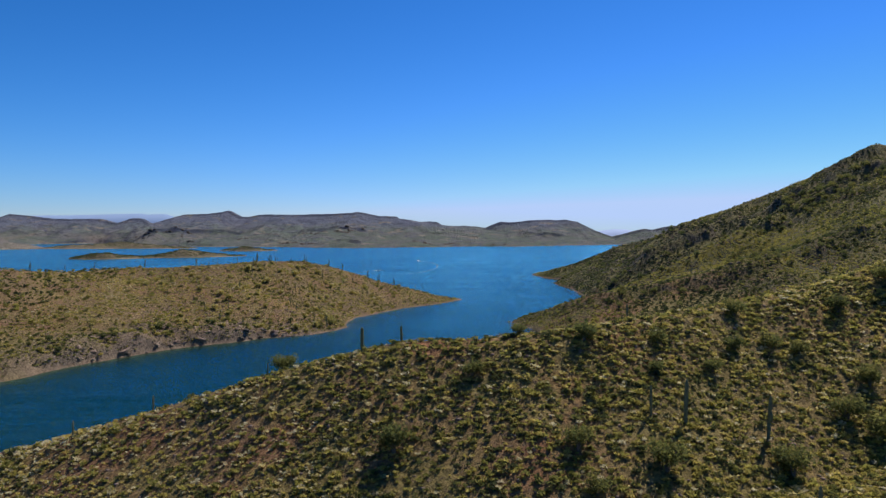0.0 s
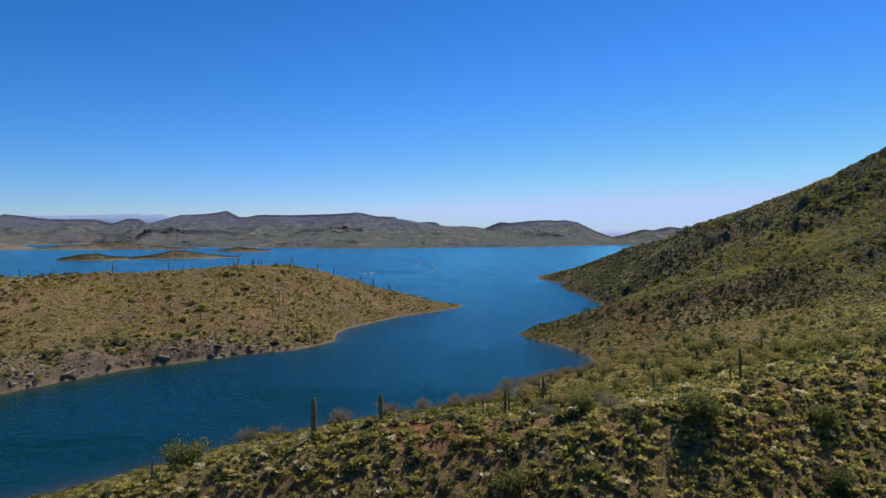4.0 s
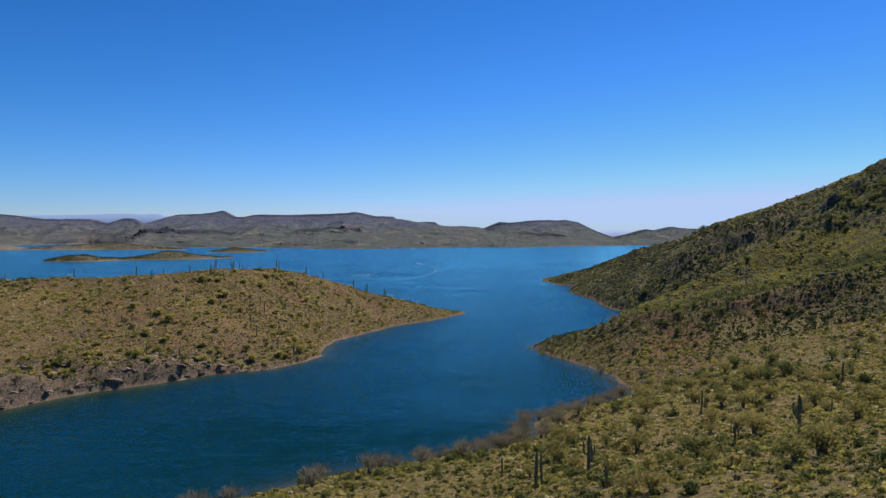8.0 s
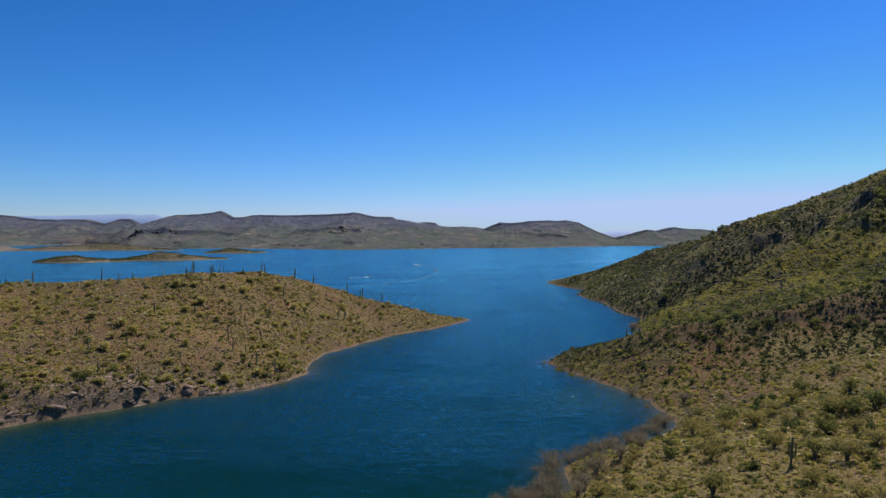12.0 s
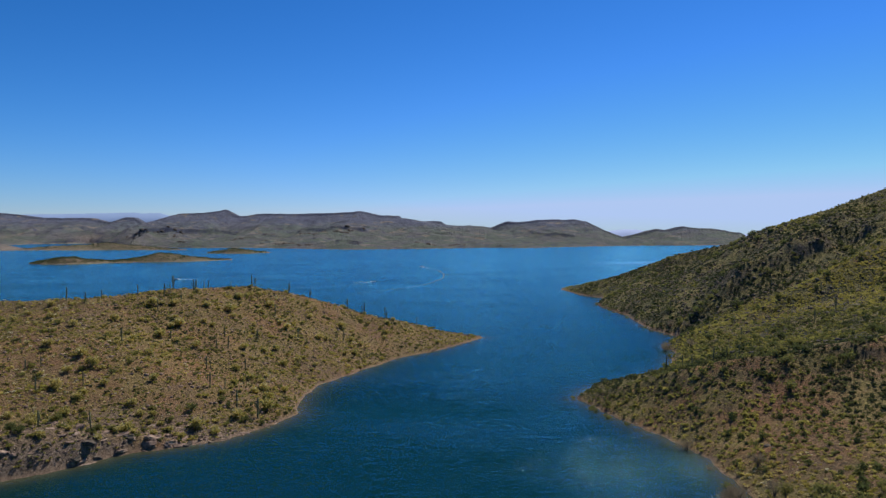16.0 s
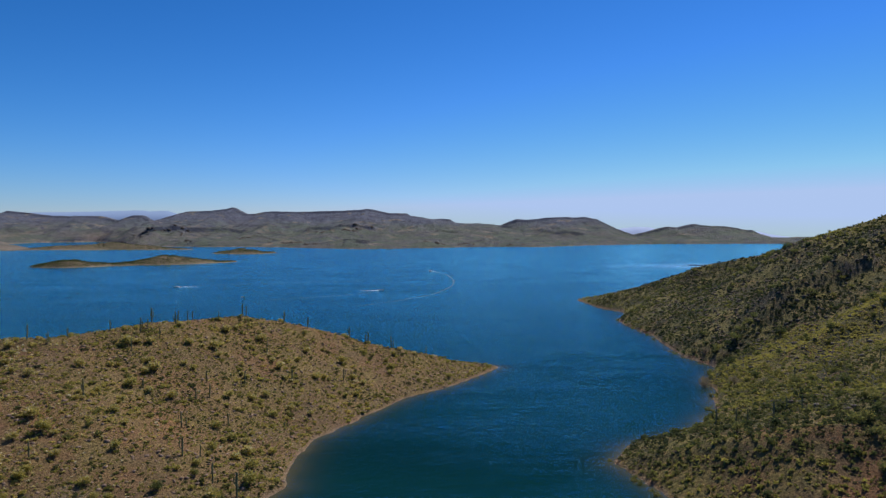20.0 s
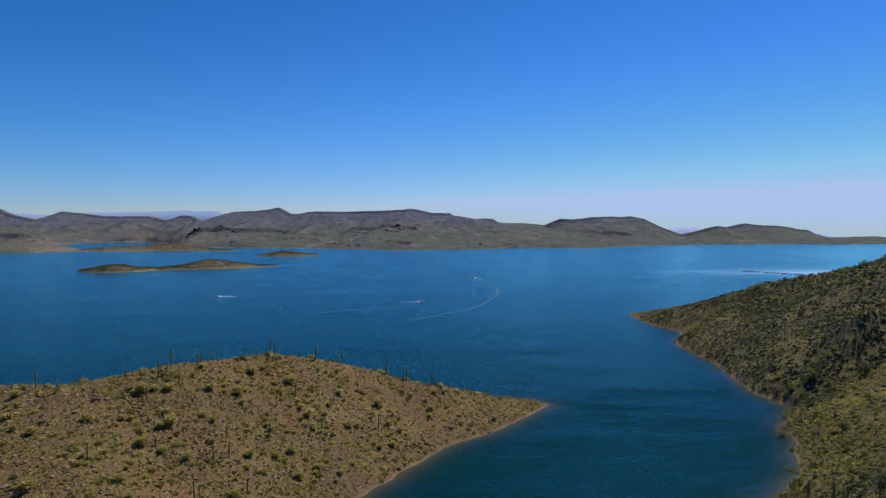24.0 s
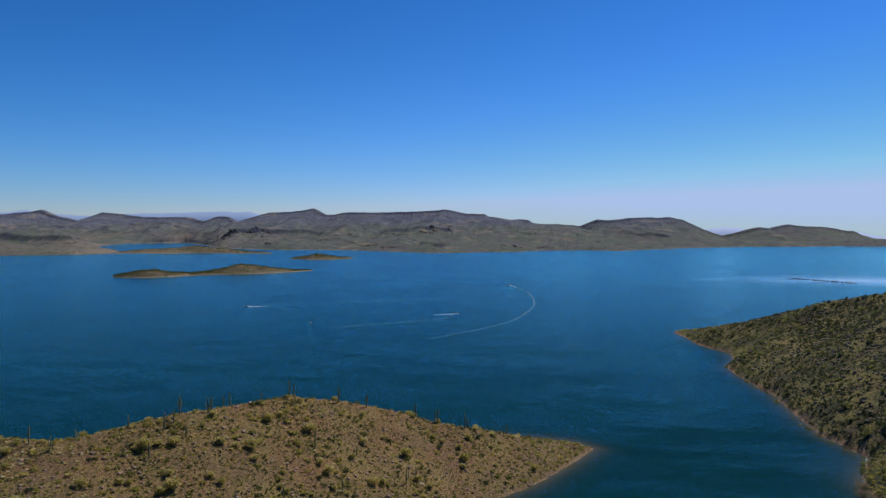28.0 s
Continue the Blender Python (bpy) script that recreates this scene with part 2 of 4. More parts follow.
def leaf_material(name, stops):
    """Leaves whose colour goes from plant to plant by the number 'tint', and from leaf to leaf a little."""
    m, n, l, b = material(name)
    geo = n.new("ShaderNodeNewGeometry")
    col = ramp(n, l, attr(n, "tint"), stops)
    shade = ramp(n, l, geo.outputs["Random Per Island"], [(0.0, (0.82, 0.82, 0.82)), (1.0, (1.18, 1.18, 1.18))])
    l.new(mixed(n, l, 1.0, col, shade, "MULTIPLY"), b.inputs["Base Color"])
    b.inputs["Roughness"].default_value = 0.75
    b.inputs["Specular IOR Level"].default_value = 0.2
    thin, both = n.new("ShaderNodeBsdfTranslucent"), n.new("ShaderNodeMixShader")
    both.inputs[0].default_value = 0.58
    l.new(mixed(n, l, 1.0, col, shade, "MULTIPLY"), thin.inputs[0])
    l.new(b.outputs[0], both.inputs[1])
    l.new(thin.outputs[0], both.inputs[2])
    l.new(both.outputs[0], n["Material Output"].inputs[0])
    return m


TREE_LEAF = leaf_material("tree_leaves", [(0.0, (0.06, 0.08, 0.03)), (0.4, (0.16, 0.17, 0.05)), (0.7, (0.28, 0.24, 0.07)), (1.0, (0.34, 0.24, 0.085))])
DRY_TWIG = leaf_material("dry_twigs", [(0.0, (0.17, 0.14, 0.095)), (1.0, (0.27, 0.22, 0.145))])
SCRUB = leaf_material("scrub_leaves", [(0.0, (0.055, 0.065, 0.03)), (0.25, (0.13, 0.135, 0.045)), (0.5, (0.33, 0.30, 0.07)), (0.75, (0.54, 0.43, 0.13)), (1.0, (0.68, 0.60, 0.38))])
CACTUS = plain("cactus_skin", (0.13, 0.14, 0.07), 0.7, 0.3, 0.3, 2.0, 0.02)
BARK = plain("grey_bark", (0.13, 0.11, 0.09), 0.9, 0.1, 0.3, 3.0)
ROCK = plain("weathered_rock", (0.22, 0.15, 0.11), 0.9, 0.15, 0.5, 0.8, 0.25)
DARK_ROCK = plain("dark_rock", (0.11, 0.088, 0.066), 0.9, 0.15, 0.5, 0.6, 0.3)
PALE_ROCK = plain("bleached_rock", (0.31, 0.22, 0.16), 0.9, 0.15, 0.35, 0.9, 0.15)
HULL = plain("white_hull", (0.8, 0.8, 0.8), 0.3, 0.5, 0.04, 1.0)
DARK = plain("dark_trim", (0.05, 0.05, 0.06), 0.5, 0.4, 0.2, 2.0)
RIPPLE = plain("ripple_water", (0.035, 0.115, 0.17), 0.5, 0.4, 0.4, 0.3)
FOAM = plain("wake_foam", (0.78, 0.82, 0.85), 0.6, 0.3, 0.3, 0.8)

# ---------------- shape of the land ----------------
def hash2(i, j, seed):
    v = np.sin(i * 127.1 + j * 311.7 + seed * 74.7) * 43758.5453
    return v - np.floor(v)


def vnoise(x, y, seed=0):
    """Smooth noise from 0 to 1 with cells of 1 m."""
    i, j = np.floor(x), np.floor(y)
    u, v = x - i, y - j
    u, v = u * u * (3 - 2 * u), v * v * (3 - 2 * v)
    a, b = hash2(i, j, seed), hash2(i + 1, j, seed)
    c, d = hash2(i, j + 1, seed), hash2(i + 1, j + 1, seed)
    return a + (b - a) * u + (c - a) * v + (a - b - c + d) * u * v


def fbm(x, y, size, octaves=4, seed=0):
    """Noise from -1 to 1 whose largest forms are about size metres across."""
    out, amp, tot = 0.0, 1.0, 0.0
    for k in range(octaves):
        out = out + amp * (2 * vnoise(x / size * 2**k + 17.3 * k, y / size * 2**k - 9.1 * k, seed + k) - 1)
        tot += amp
        amp *= 0.5
    return out / tot


def ridged(x, y, size, octaves=4, seed=0):
    """Sharp-crested noise from 0 to 1."""
    out, amp, tot = 0.0, 1.0, 0.0
    for k in range(octaves):
        out = out + amp * (1 - np.abs(2 * vnoise(x / size * 2**k + 5.3 * k, y / size * 2**k + 3.7 * k, seed + k) - 1))
        tot += amp
        amp *= 0.5
    return out / tot


def seg_dist(x, y, line):
    """Distance to a line of corners, and how far along its corners the nearest point lies."""
    best, along = np.full(x.shape, 1e9), np.zeros(x.shape)
    for n, ((ax, ay, *_), (bx, by, *_)) in enumerate(zip(line[:-1], line[1:])):
        dx, dy = bx - ax, by - ay
        k = np.clip(((x - ax) * dx + (y - ay) * dy) / (dx * dx + dy * dy), 0, 1)
        d = np.hypot(x - ax - k * dx, y - ay - k * dy)
        near = d < best
        best, along = np.where(near, d, best), np.where(near, n + k, along)
    return best, along


def inside(x, y, ring):
    hit = np.zeros(x.shape, bool)
    for (ax, ay), (bx, by) in zip(ring, ring[1:] + ring[:1]):
        if ay != by:
            hit ^= ((ay > y) != (by > y)) & (x < (bx - ax) * (y - ay) / (by - ay) + ax)
    return hit


def shore_dist(x, y, ring):
    """Metres inland from the shoreline, negative out on the water."""
    d, _ = seg_dist(x, y, ring + ring[:1])
    return np.where(inside(x, y, ring), d, -d)


def raised(x, y, shore, spine, power=1.0):
    """Land that climbs from its shore to a crest line of known heights."""
    best, total, weight = np.full(x.shape, 1e9), 0.0, 0.0
    for (ax, ay, az), (bx, by, bz) in zip(spine[:-1], spine[1:]):
        dx, dy = bx - ax, by - ay
        k = np.clip(((x - ax) * dx + (y - ay) * dy) / (dx * dx + dy * dy), 0, 1)
        d = np.hypot(x - ax - k * dx, y - ay - k * dy)
        w = 1 / (d + 0.5) ** 5
        best, total, weight = np.minimum(best, d), total + w * (az + k * (bz - az)), weight + w
    inland = np.maximum(shore, 0)
    return total / weight * (inland / (inland + best + 1e-3)) ** power


MAIN_SHORE = [
    (-1500, -900), (-900, -300), (-300, 20), (-140, 95), (-92, 165), (-50, 215), (-21, 239), (9, 254), (22, 268), (24, 282), (38, 292), (50, 302),
    (60, 318), (59, 350), (51, 375), (44, 393), (40, 410), (47, 427), (73, 447), (90, 470), (103, 506), (105, 524), (121, 557), (114, 590),
    (116, 620), (119, 662), (116, 700), (115, 735), (132, 794), (118, 828), (110, 899), (124, 906), (175, 880), (260, 850), (420, 800), (1100, 760),
    (1700, -900)]
POINT_SHORE = [
    (-1500, -250), (-400, 70), (-190, 170), (-152, 240), (-146, 262), (-136, 284), (-122, 310), (-114, 322), (-97, 336), (-84, 349), (-66, 360), (-56, 374), (-51, 388),
    (-55, 412), (-53, 433), (-46, 450), (-29, 490), (-10, 511), (4, 534), (13, 556), (4, 566), (-40, 572), (-110, 552), (-190, 512), (-270, 470), (-420, 420), (-1500, 300)]
NEAR_CREST = [(-140, 128, 4), (-95, 122, 8), (-64, 113, 18), (-38, 109, 26), (-22, 106, 31), (-7, 107, 34.5), (12, 104, 35.5), (24, 106, 36.5), (48, 119, 38.5), (62, 122, 40.5), (80, 126, 45), (130, 135, 58), (260, 150, 80)]
CAPE_SPUR = [(41, 411, 0.6), (56, 400, 8), (80, 382, 19), (120, 375, 23), (170, 372, 38), (240, 395, 60), (330, 450, 95), (404, 600, 130), (440, 680, 141)]
RIDGE = [(112, 899, 1), (154, 854, 15), (194, 796, 39), (238, 775, 50), (258, 694, 71), (341, 678, 103), (407, 689, 136), (454, 694, 139)]
SPUR = [(119, 560, 3), (140, 572, 17), (175, 595, 37), (225, 620, 56), (300, 690, 84)]
LOW_SPUR = [(105, 505, 2), (145, 515, 20), (182, 530, 36), (250, 560, 58), (330, 640, 98)]
POINT_CREST = [(13, 556, 0.5), (-6, 551, 4), (-37, 536, 12.5), (-70, 520, 23), (-95, 502, 31), (-120, 470, 32.5), (-143, 441, 31.5), (-187, 452, 29), (-215, 410, 29), (-245, 380, 33), (-420, 300, 45), (-1500, 100, 60)]


# rock walls across the slopes: a line in plan, the wall's height at its ends and middle, how far the shelf behind it reaches
WALLS = [
    ([(150, 578), (172, 592), (200, 600), (230, 612), (268, 612), (310, 606), (350, 612)], 6.5, 34),
    ([(262, 566), (296, 574), (330, 572), (370, 588)], 11.0, 30),
    ([(206, 548), (240, 556), (276, 540), (320, 538)], 4.5, 24),
    ([(96, 374), (117, 369), (139, 359), (165, 359), (200, 372), (240, 388)], 4.2, 22),
    ([(52, 398), (66, 386), (81, 372), (98, 362)], 2.2, 12),
    ([(150, 640), (182, 655), (215, 672), (250, 684)], 4.5, 26),
]


def wobble(x, y):
    """The small bays and points of the shores."""
    return 2.2 * fbm(x, y, 22, 3, 41) + 0.9 * fbm(x, y, 5, 2, 47)


def main_shore(x, y):
    return shore_dist(x, y, MAIN_SHORE) + wobble(x, y)


def point_shore(x, y):
    return shore_dist(x, y, POINT_SHORE) + wobble(x, y)


def rock_walls(x, y):
    """Height that the shelves behind the rock walls add: a steep face towards the south, a flat top that fades into the slope."""
    out = np.zeros(x.shape)
    bx, by = x + 7 * fbm(x, y, 24, 3, 81), y + 9 * fbm(x, y, 24, 3, 83)
    for line, high, reach in WALLS:
        wy = np.interp(bx, [p[0] for p in line], [p[1] for p in line])
        s = by - wy
        ends = np.clip((bx - line[0][0]) / 18, 0, 1) * np.clip((line[-1][0] - bx) / 18, 0, 1)
        broken = np.clip(-0.25 + 1.7 * vnoise(x / 15, y / 34, 87), 0, 1.1) * (0.75 + 0.5 * vnoise(x / 4, y / 4, 86))
        out = out + high * ends * broken * np.clip(s / 7 + 0.5, 0, 1) * np.exp(-np.maximum(s, 0) / reach)
    return out


def land_height(x, y):
    """Height of the ground over the lake's level."""
    x, y = np.asarray(x, float), np.asarray(y, float)
    m, p = main_shore(x, y), point_shore(x, y)
    hill = raised(x, y, m, NEAR_CREST, 1.1)
    crest_y = np.interp(x, [c[0] for c in NEAR_CREST], [c[1] for c in NEAR_CREST])
    drop = np.maximum(crest_y - 3 - y, 0)
    hill = np.where(drop > 0, np.maximum(hill - np.minimum(0.37 * drop, 18), np.minimum(hill, 7)), hill)
    ridge = raised(x, y, m, RIDGE, 0.78)
    spur = np.maximum(raised(x, y, m, SPUR), raised(x, y, m, LOW_SPUR))
    cape = raised(x, y, m, CAPE_SPUR)
    main = np.maximum(np.maximum(hill, ridge), np.maximum(spur, cape))
    # gullies and swells grow with the height over the water
    grow = np.clip(main / 30, 0, 1)
    main = main + grow * (3.0 * fbm(x, y, 60, 3, 3) - 3.5 * np.clip(y - 330, 0, 120) / 120 * (1 - ridged(x + 0.5 * y, 0.35 * y, 46, 2, 9)))
    main = main + np.clip((main - 4) / 10, 0, 1) * rock_walls(x, y)
    main = main + 0.5 * np.clip(m / 6, 0, 1) * fbm(x, y, 9, 3, 21)
    point = raised(x, y, p, POINT_CREST, 0.95)
    bank = np.clip((358 - y) / 14, 0, 1) * np.clip((x + 175) / 25, 0, 1)
    point = point + bank * (3.1 * (1 - np.exp(-np.maximum(p, 0) / 3.0)) * (0.55 + 0.9 * vnoise(x / 9, y / 9, 31)) + 2.8 * np.clip(p / 3, 0, 1) * np.clip((28 - p) / 12, 0, 1) * (ridged(x, y * 1.4, 10, 4, 33) - 0.55))
    point = point + bank * 3.2 * np.clip(p / 2.6, 0, 1) ** 0.7 * np.clip((24 - p) / 18, 0, 1) * np.clip(0.25 + 1.5 * ridged(x, y * 0.7, 17, 3, 35) - 0.55, 0, 1)
    point = point + np.clip(p / 25, 0, 1) * 1.4 * fbm(x, y, 40, 3, 5) + 0.4 * np.clip(p / 6, 0, 1) * fbm(x, y, 7, 3, 23)
    land = np.maximum(np.where(m > 0, main, 0), np.where(p > 0, point, 0))
    near = np.maximum(m, p)
    lip = 0.25 * np.clip(near / 1.0, 0, 1)
    return np.where(near > 0, land + lip, np.maximum(near * 0.35, -7.0))


# ---------------- building helpers ----------------
def mesh_from(name, verts, faces, mat=None, attrs=(), smooth=False):
    """A mesh from arrays of corners and of triangles or quads."""
    verts, faces = np.asarray(verts, np.float32), np.asarray(faces, np.int32)
    me = bpy.data.meshes.new(name)
    me.vertices.add(len(verts))
    me.vertices.foreach_set("co", verts.ravel())
    k = faces.shape[1]
    me.loops.add(faces.size)
    me.loops.foreach_set("vertex_index", faces.ravel())
    me.polygons.add(len(faces))
    me.polygons.foreach_set("loop_start", np.arange(0, faces.size, k, dtype=np.int32))
    me.polygons.foreach_set("loop_total", np.full(len(faces), k, np.int32))
    if smooth:
        me.polygons.foreach_set("use_smooth", np.ones(len(faces), bool))
    for key, values in attrs:
        me.attributes.new(key, "FLOAT", "POINT").data.foreach_set("value", np.asarray(values, np.float32))
    me.update(calc_edges=True)
    if mat:
        me.materials.append(mat)
    return me


def part(name, me, parent, label=""):
    """One mesh as a part of a thing."""
    ob = new(name, me)
    ob.parent = parent
    return tagged(ob, label)


def grid_faces(nx, ny):
    a = (np.arange(ny - 1)[:, None] * nx + np.arange(nx - 1)[None]).ravel()
    return np.stack([a, a + 1, a + nx + 1, a + nx], 1)


def steps(*runs):
    """Coordinates from runs of (start, stop, step)."""
    return np.unique(np.concatenate([np.arange(a, b, s) for a, b, s in runs]).round(3))


# ---------------- ground and lake ----------------
gx = steps((-5200, -700, 450), (-700, -250, 25), (-250, -145, 5), (-145, 130, 1.3), (130, 330, 2.6), (330, 440, 6), (440, 700, 25), (700, 5300, 450))
gy = steps((-1200, 20, 120), (20, 72, 8), (72, 330, 1.3), (330, 570, 1.7), (570, 720, 2.6), (720, 930, 3.5), (930, 1200, 45), (1200, 5000, 380))
X, Y = np.meshgrid(gx, gy)
Z = land_height(X, Y)
band = np.clip(0.8 - Z / 0.55 + 0.9 * fbm(X, Y, 7, 3, 61), 0, 1) * (Z > -1)
dzx, dzy = np.gradient(Z, gx, axis=1), np.gradient(Z, gy, axis=0)
steep = np.hypot(dzx, dzy)
bank_zone = np.clip((375 - Y) / 12, 0, 1) * np.clip((X + 190) / 25, 0, 1) * np.clip((19 - np.abs(point_shore(X, Y) - 6)) / 14, 0, 1) * (X < -40)
rocky = np.clip(np.maximum(bank_zone * 0.55, (steep - 0.75) * 1.6) + 0.65 * fbm(X, Y, 14, 3, 63) * (bank_zone > 0), 0, 1)
leafy = np.clip(np.maximum(np.maximum((Y - 300) / 120, (X - 95) / 50), np.clip((Y - 132) / 15, 0, 1) * (0.12 + 0.73 * np.clip((Y - 280) / 20, 0, 1))), 0, 1) * (main_shore(X, Y) > 1) * 0.95 + 0.28 * (point_shore(X, Y) > 1)
leafy = leafy * (1 - 0.5 * np.clip(1.35 - np.hypot((X - 95) / 60, (Y - 335) / 48) + 0.3 * fbm(X, Y, 20, 3, 62), 0, 1))
iron = np.where(main_shore(X, Y) > 0, 1.0, np.clip(0.32 + 0.5 * fbm(X, Y, 45, 3, 64), 0.05, 0.8))
lush = np.clip(np.clip((X - 5) / 40, 0, 0.8) * np.clip((134 - Y) / 6, 0, 1) + 0.8 * np.clip((Y - 134) / 10, 0, 1) * np.clip((296 - Y) / 14, 0, 1) + 0.4 * fbm(X, Y, 16, 3, 59) * (Y < 134), 0, 0.9)
ground = new("ground", mesh_from("ground", np.stack([X, Y, Z], -1).reshape(-1, 3), grid_faces(len(gx), len(gy)), SOIL, (("band", band.ravel()), ("rocky", rocky.ravel()), ("leafy", leafy.ravel()), ("iron", iron.ravel()), ("lush", lush.ravel())), True))
tagged(ground, "stony reddish-brown desert hills sloping into a lake", "ground", kind="structure")

wx = steps((-5200, -700, 300), (-700, -200, 12), (-200, 180, 3), (180, 800, 20), (800, 5300, 300))
wy = steps((-1200, 80, 100), (80, 600, 3), (600, 930, 6), (930, 1400, 30), (1400, 5000, 150))
X, Y = np.meshgrid(wx, wy)
off = -np.maximum(main_shore(X, Y), point_shore(X, Y))
shallow = np.clip(np.exp(-np.maximum(off, 0) / 3.2) * 0.85, 0, 1)
slick = np.clip(1.15 - np.hypot((X - 540) / 230, (Y - 1580) / 110) + 0.5 * fbm(X, Y, 120, 3, 66), 0, 1)
squall = 0.9 * np.clip(1.3 - np.hypot((X - 38) / 30, (Y - 340) / 27) + 0.6 * fbm(X, Y, 14, 3, 65), 0, 1) + 0.3 * np.clip(1.3 - np.hypot((X - 80) / 45, (Y - 520) / 95), 0, 1)
water = new("water", mesh_from("water", np.stack([X, Y, 0 * X], -1).reshape(-1, 3), grid_faces(len(wx), len(wy)), WATER, (("shallow", shallow.ravel()), ("slick", slick.ravel()), ("squall", squall.ravel()))))
tagged(water, "deep blue rippled lake water glinting in the sun", "lake", kind="structure")


# ---------------- far shores ----------------
def far_land(name, x0, x1, y0, y1, cell, height, mat, label):
    x, y = np.meshgrid(np.arange(x0, x1, cell), np.arange(y0, y1, cell))
    z = height(x, y)
    gz = np.hypot(np.gradient(z, cell, axis=1), np.gradient(z, cell, axis=0))
    rim = np.clip(1.1 - z / 1.5, 0, 1) * (z > -2) * np.clip(0.6 + fbm(x, y, 60, 3, 68), 0, 1)
    rock = np.clip((gz - 0.5) * 1.6 + 0.5 * fbm(x, y, 70, 3, 69) - 0.1, 0, 1) * (gz > 0.35)
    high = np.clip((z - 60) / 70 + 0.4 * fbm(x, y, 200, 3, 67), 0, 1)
    pale = np.clip((-1240 - x) / 160, 0, 0.5) * np.clip((58 - z) / 25, 0, 1) * np.clip(0.35 + 1.3 * fbm(x, y * 0.5, 240, 3, 66), 0, 1)
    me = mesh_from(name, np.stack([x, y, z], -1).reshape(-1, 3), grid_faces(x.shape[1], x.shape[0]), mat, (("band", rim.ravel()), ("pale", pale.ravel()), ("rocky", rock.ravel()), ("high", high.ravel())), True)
    return tagged(new(name, me), label, "mountains", kind="structure")


def mesa(x, y, spine, slope, cliff=14.0):
    """A flat-topped mountain: a crest of known heights, a short cliff, then scree that flattens out."""
    d, along = seg_dist(x, y, spine)
    top = np.interp(along, range(len(spine)), [p[2] for p in spine])
    d = np.maximum(d - 25, 0)
    fall = np.minimum(d * 0.9, cliff) + slope * np.maximum(d - cliff / 0.9, 0) * (1 - 0.25 * np.clip(d / 900, 0, 1))
    return top - fall


FAR_SHORE = [(-5000, 2300), (-2100, 2420), (-1676, 2349), (-1500, 2440), (-1399, 2555), (-1456, 2672), (-1720, 2923), (-2040, 3434), (-2180, 3912), (-1990, 4180), (-1640, 3700), (-1400, 3300), (-1180, 3080),
             (-1036, 3010), (-857, 3030), (-700, 2985), (-501, 2830), (-345, 2725), (-219, 2800), (-40, 2960), (150, 3110), (324, 3030), (586, 3400), (928, 3680), (1326, 3780), (1700, 3820), (2400, 4000), (5000, 4300), (5000, 5000), (-5000, 5000)]


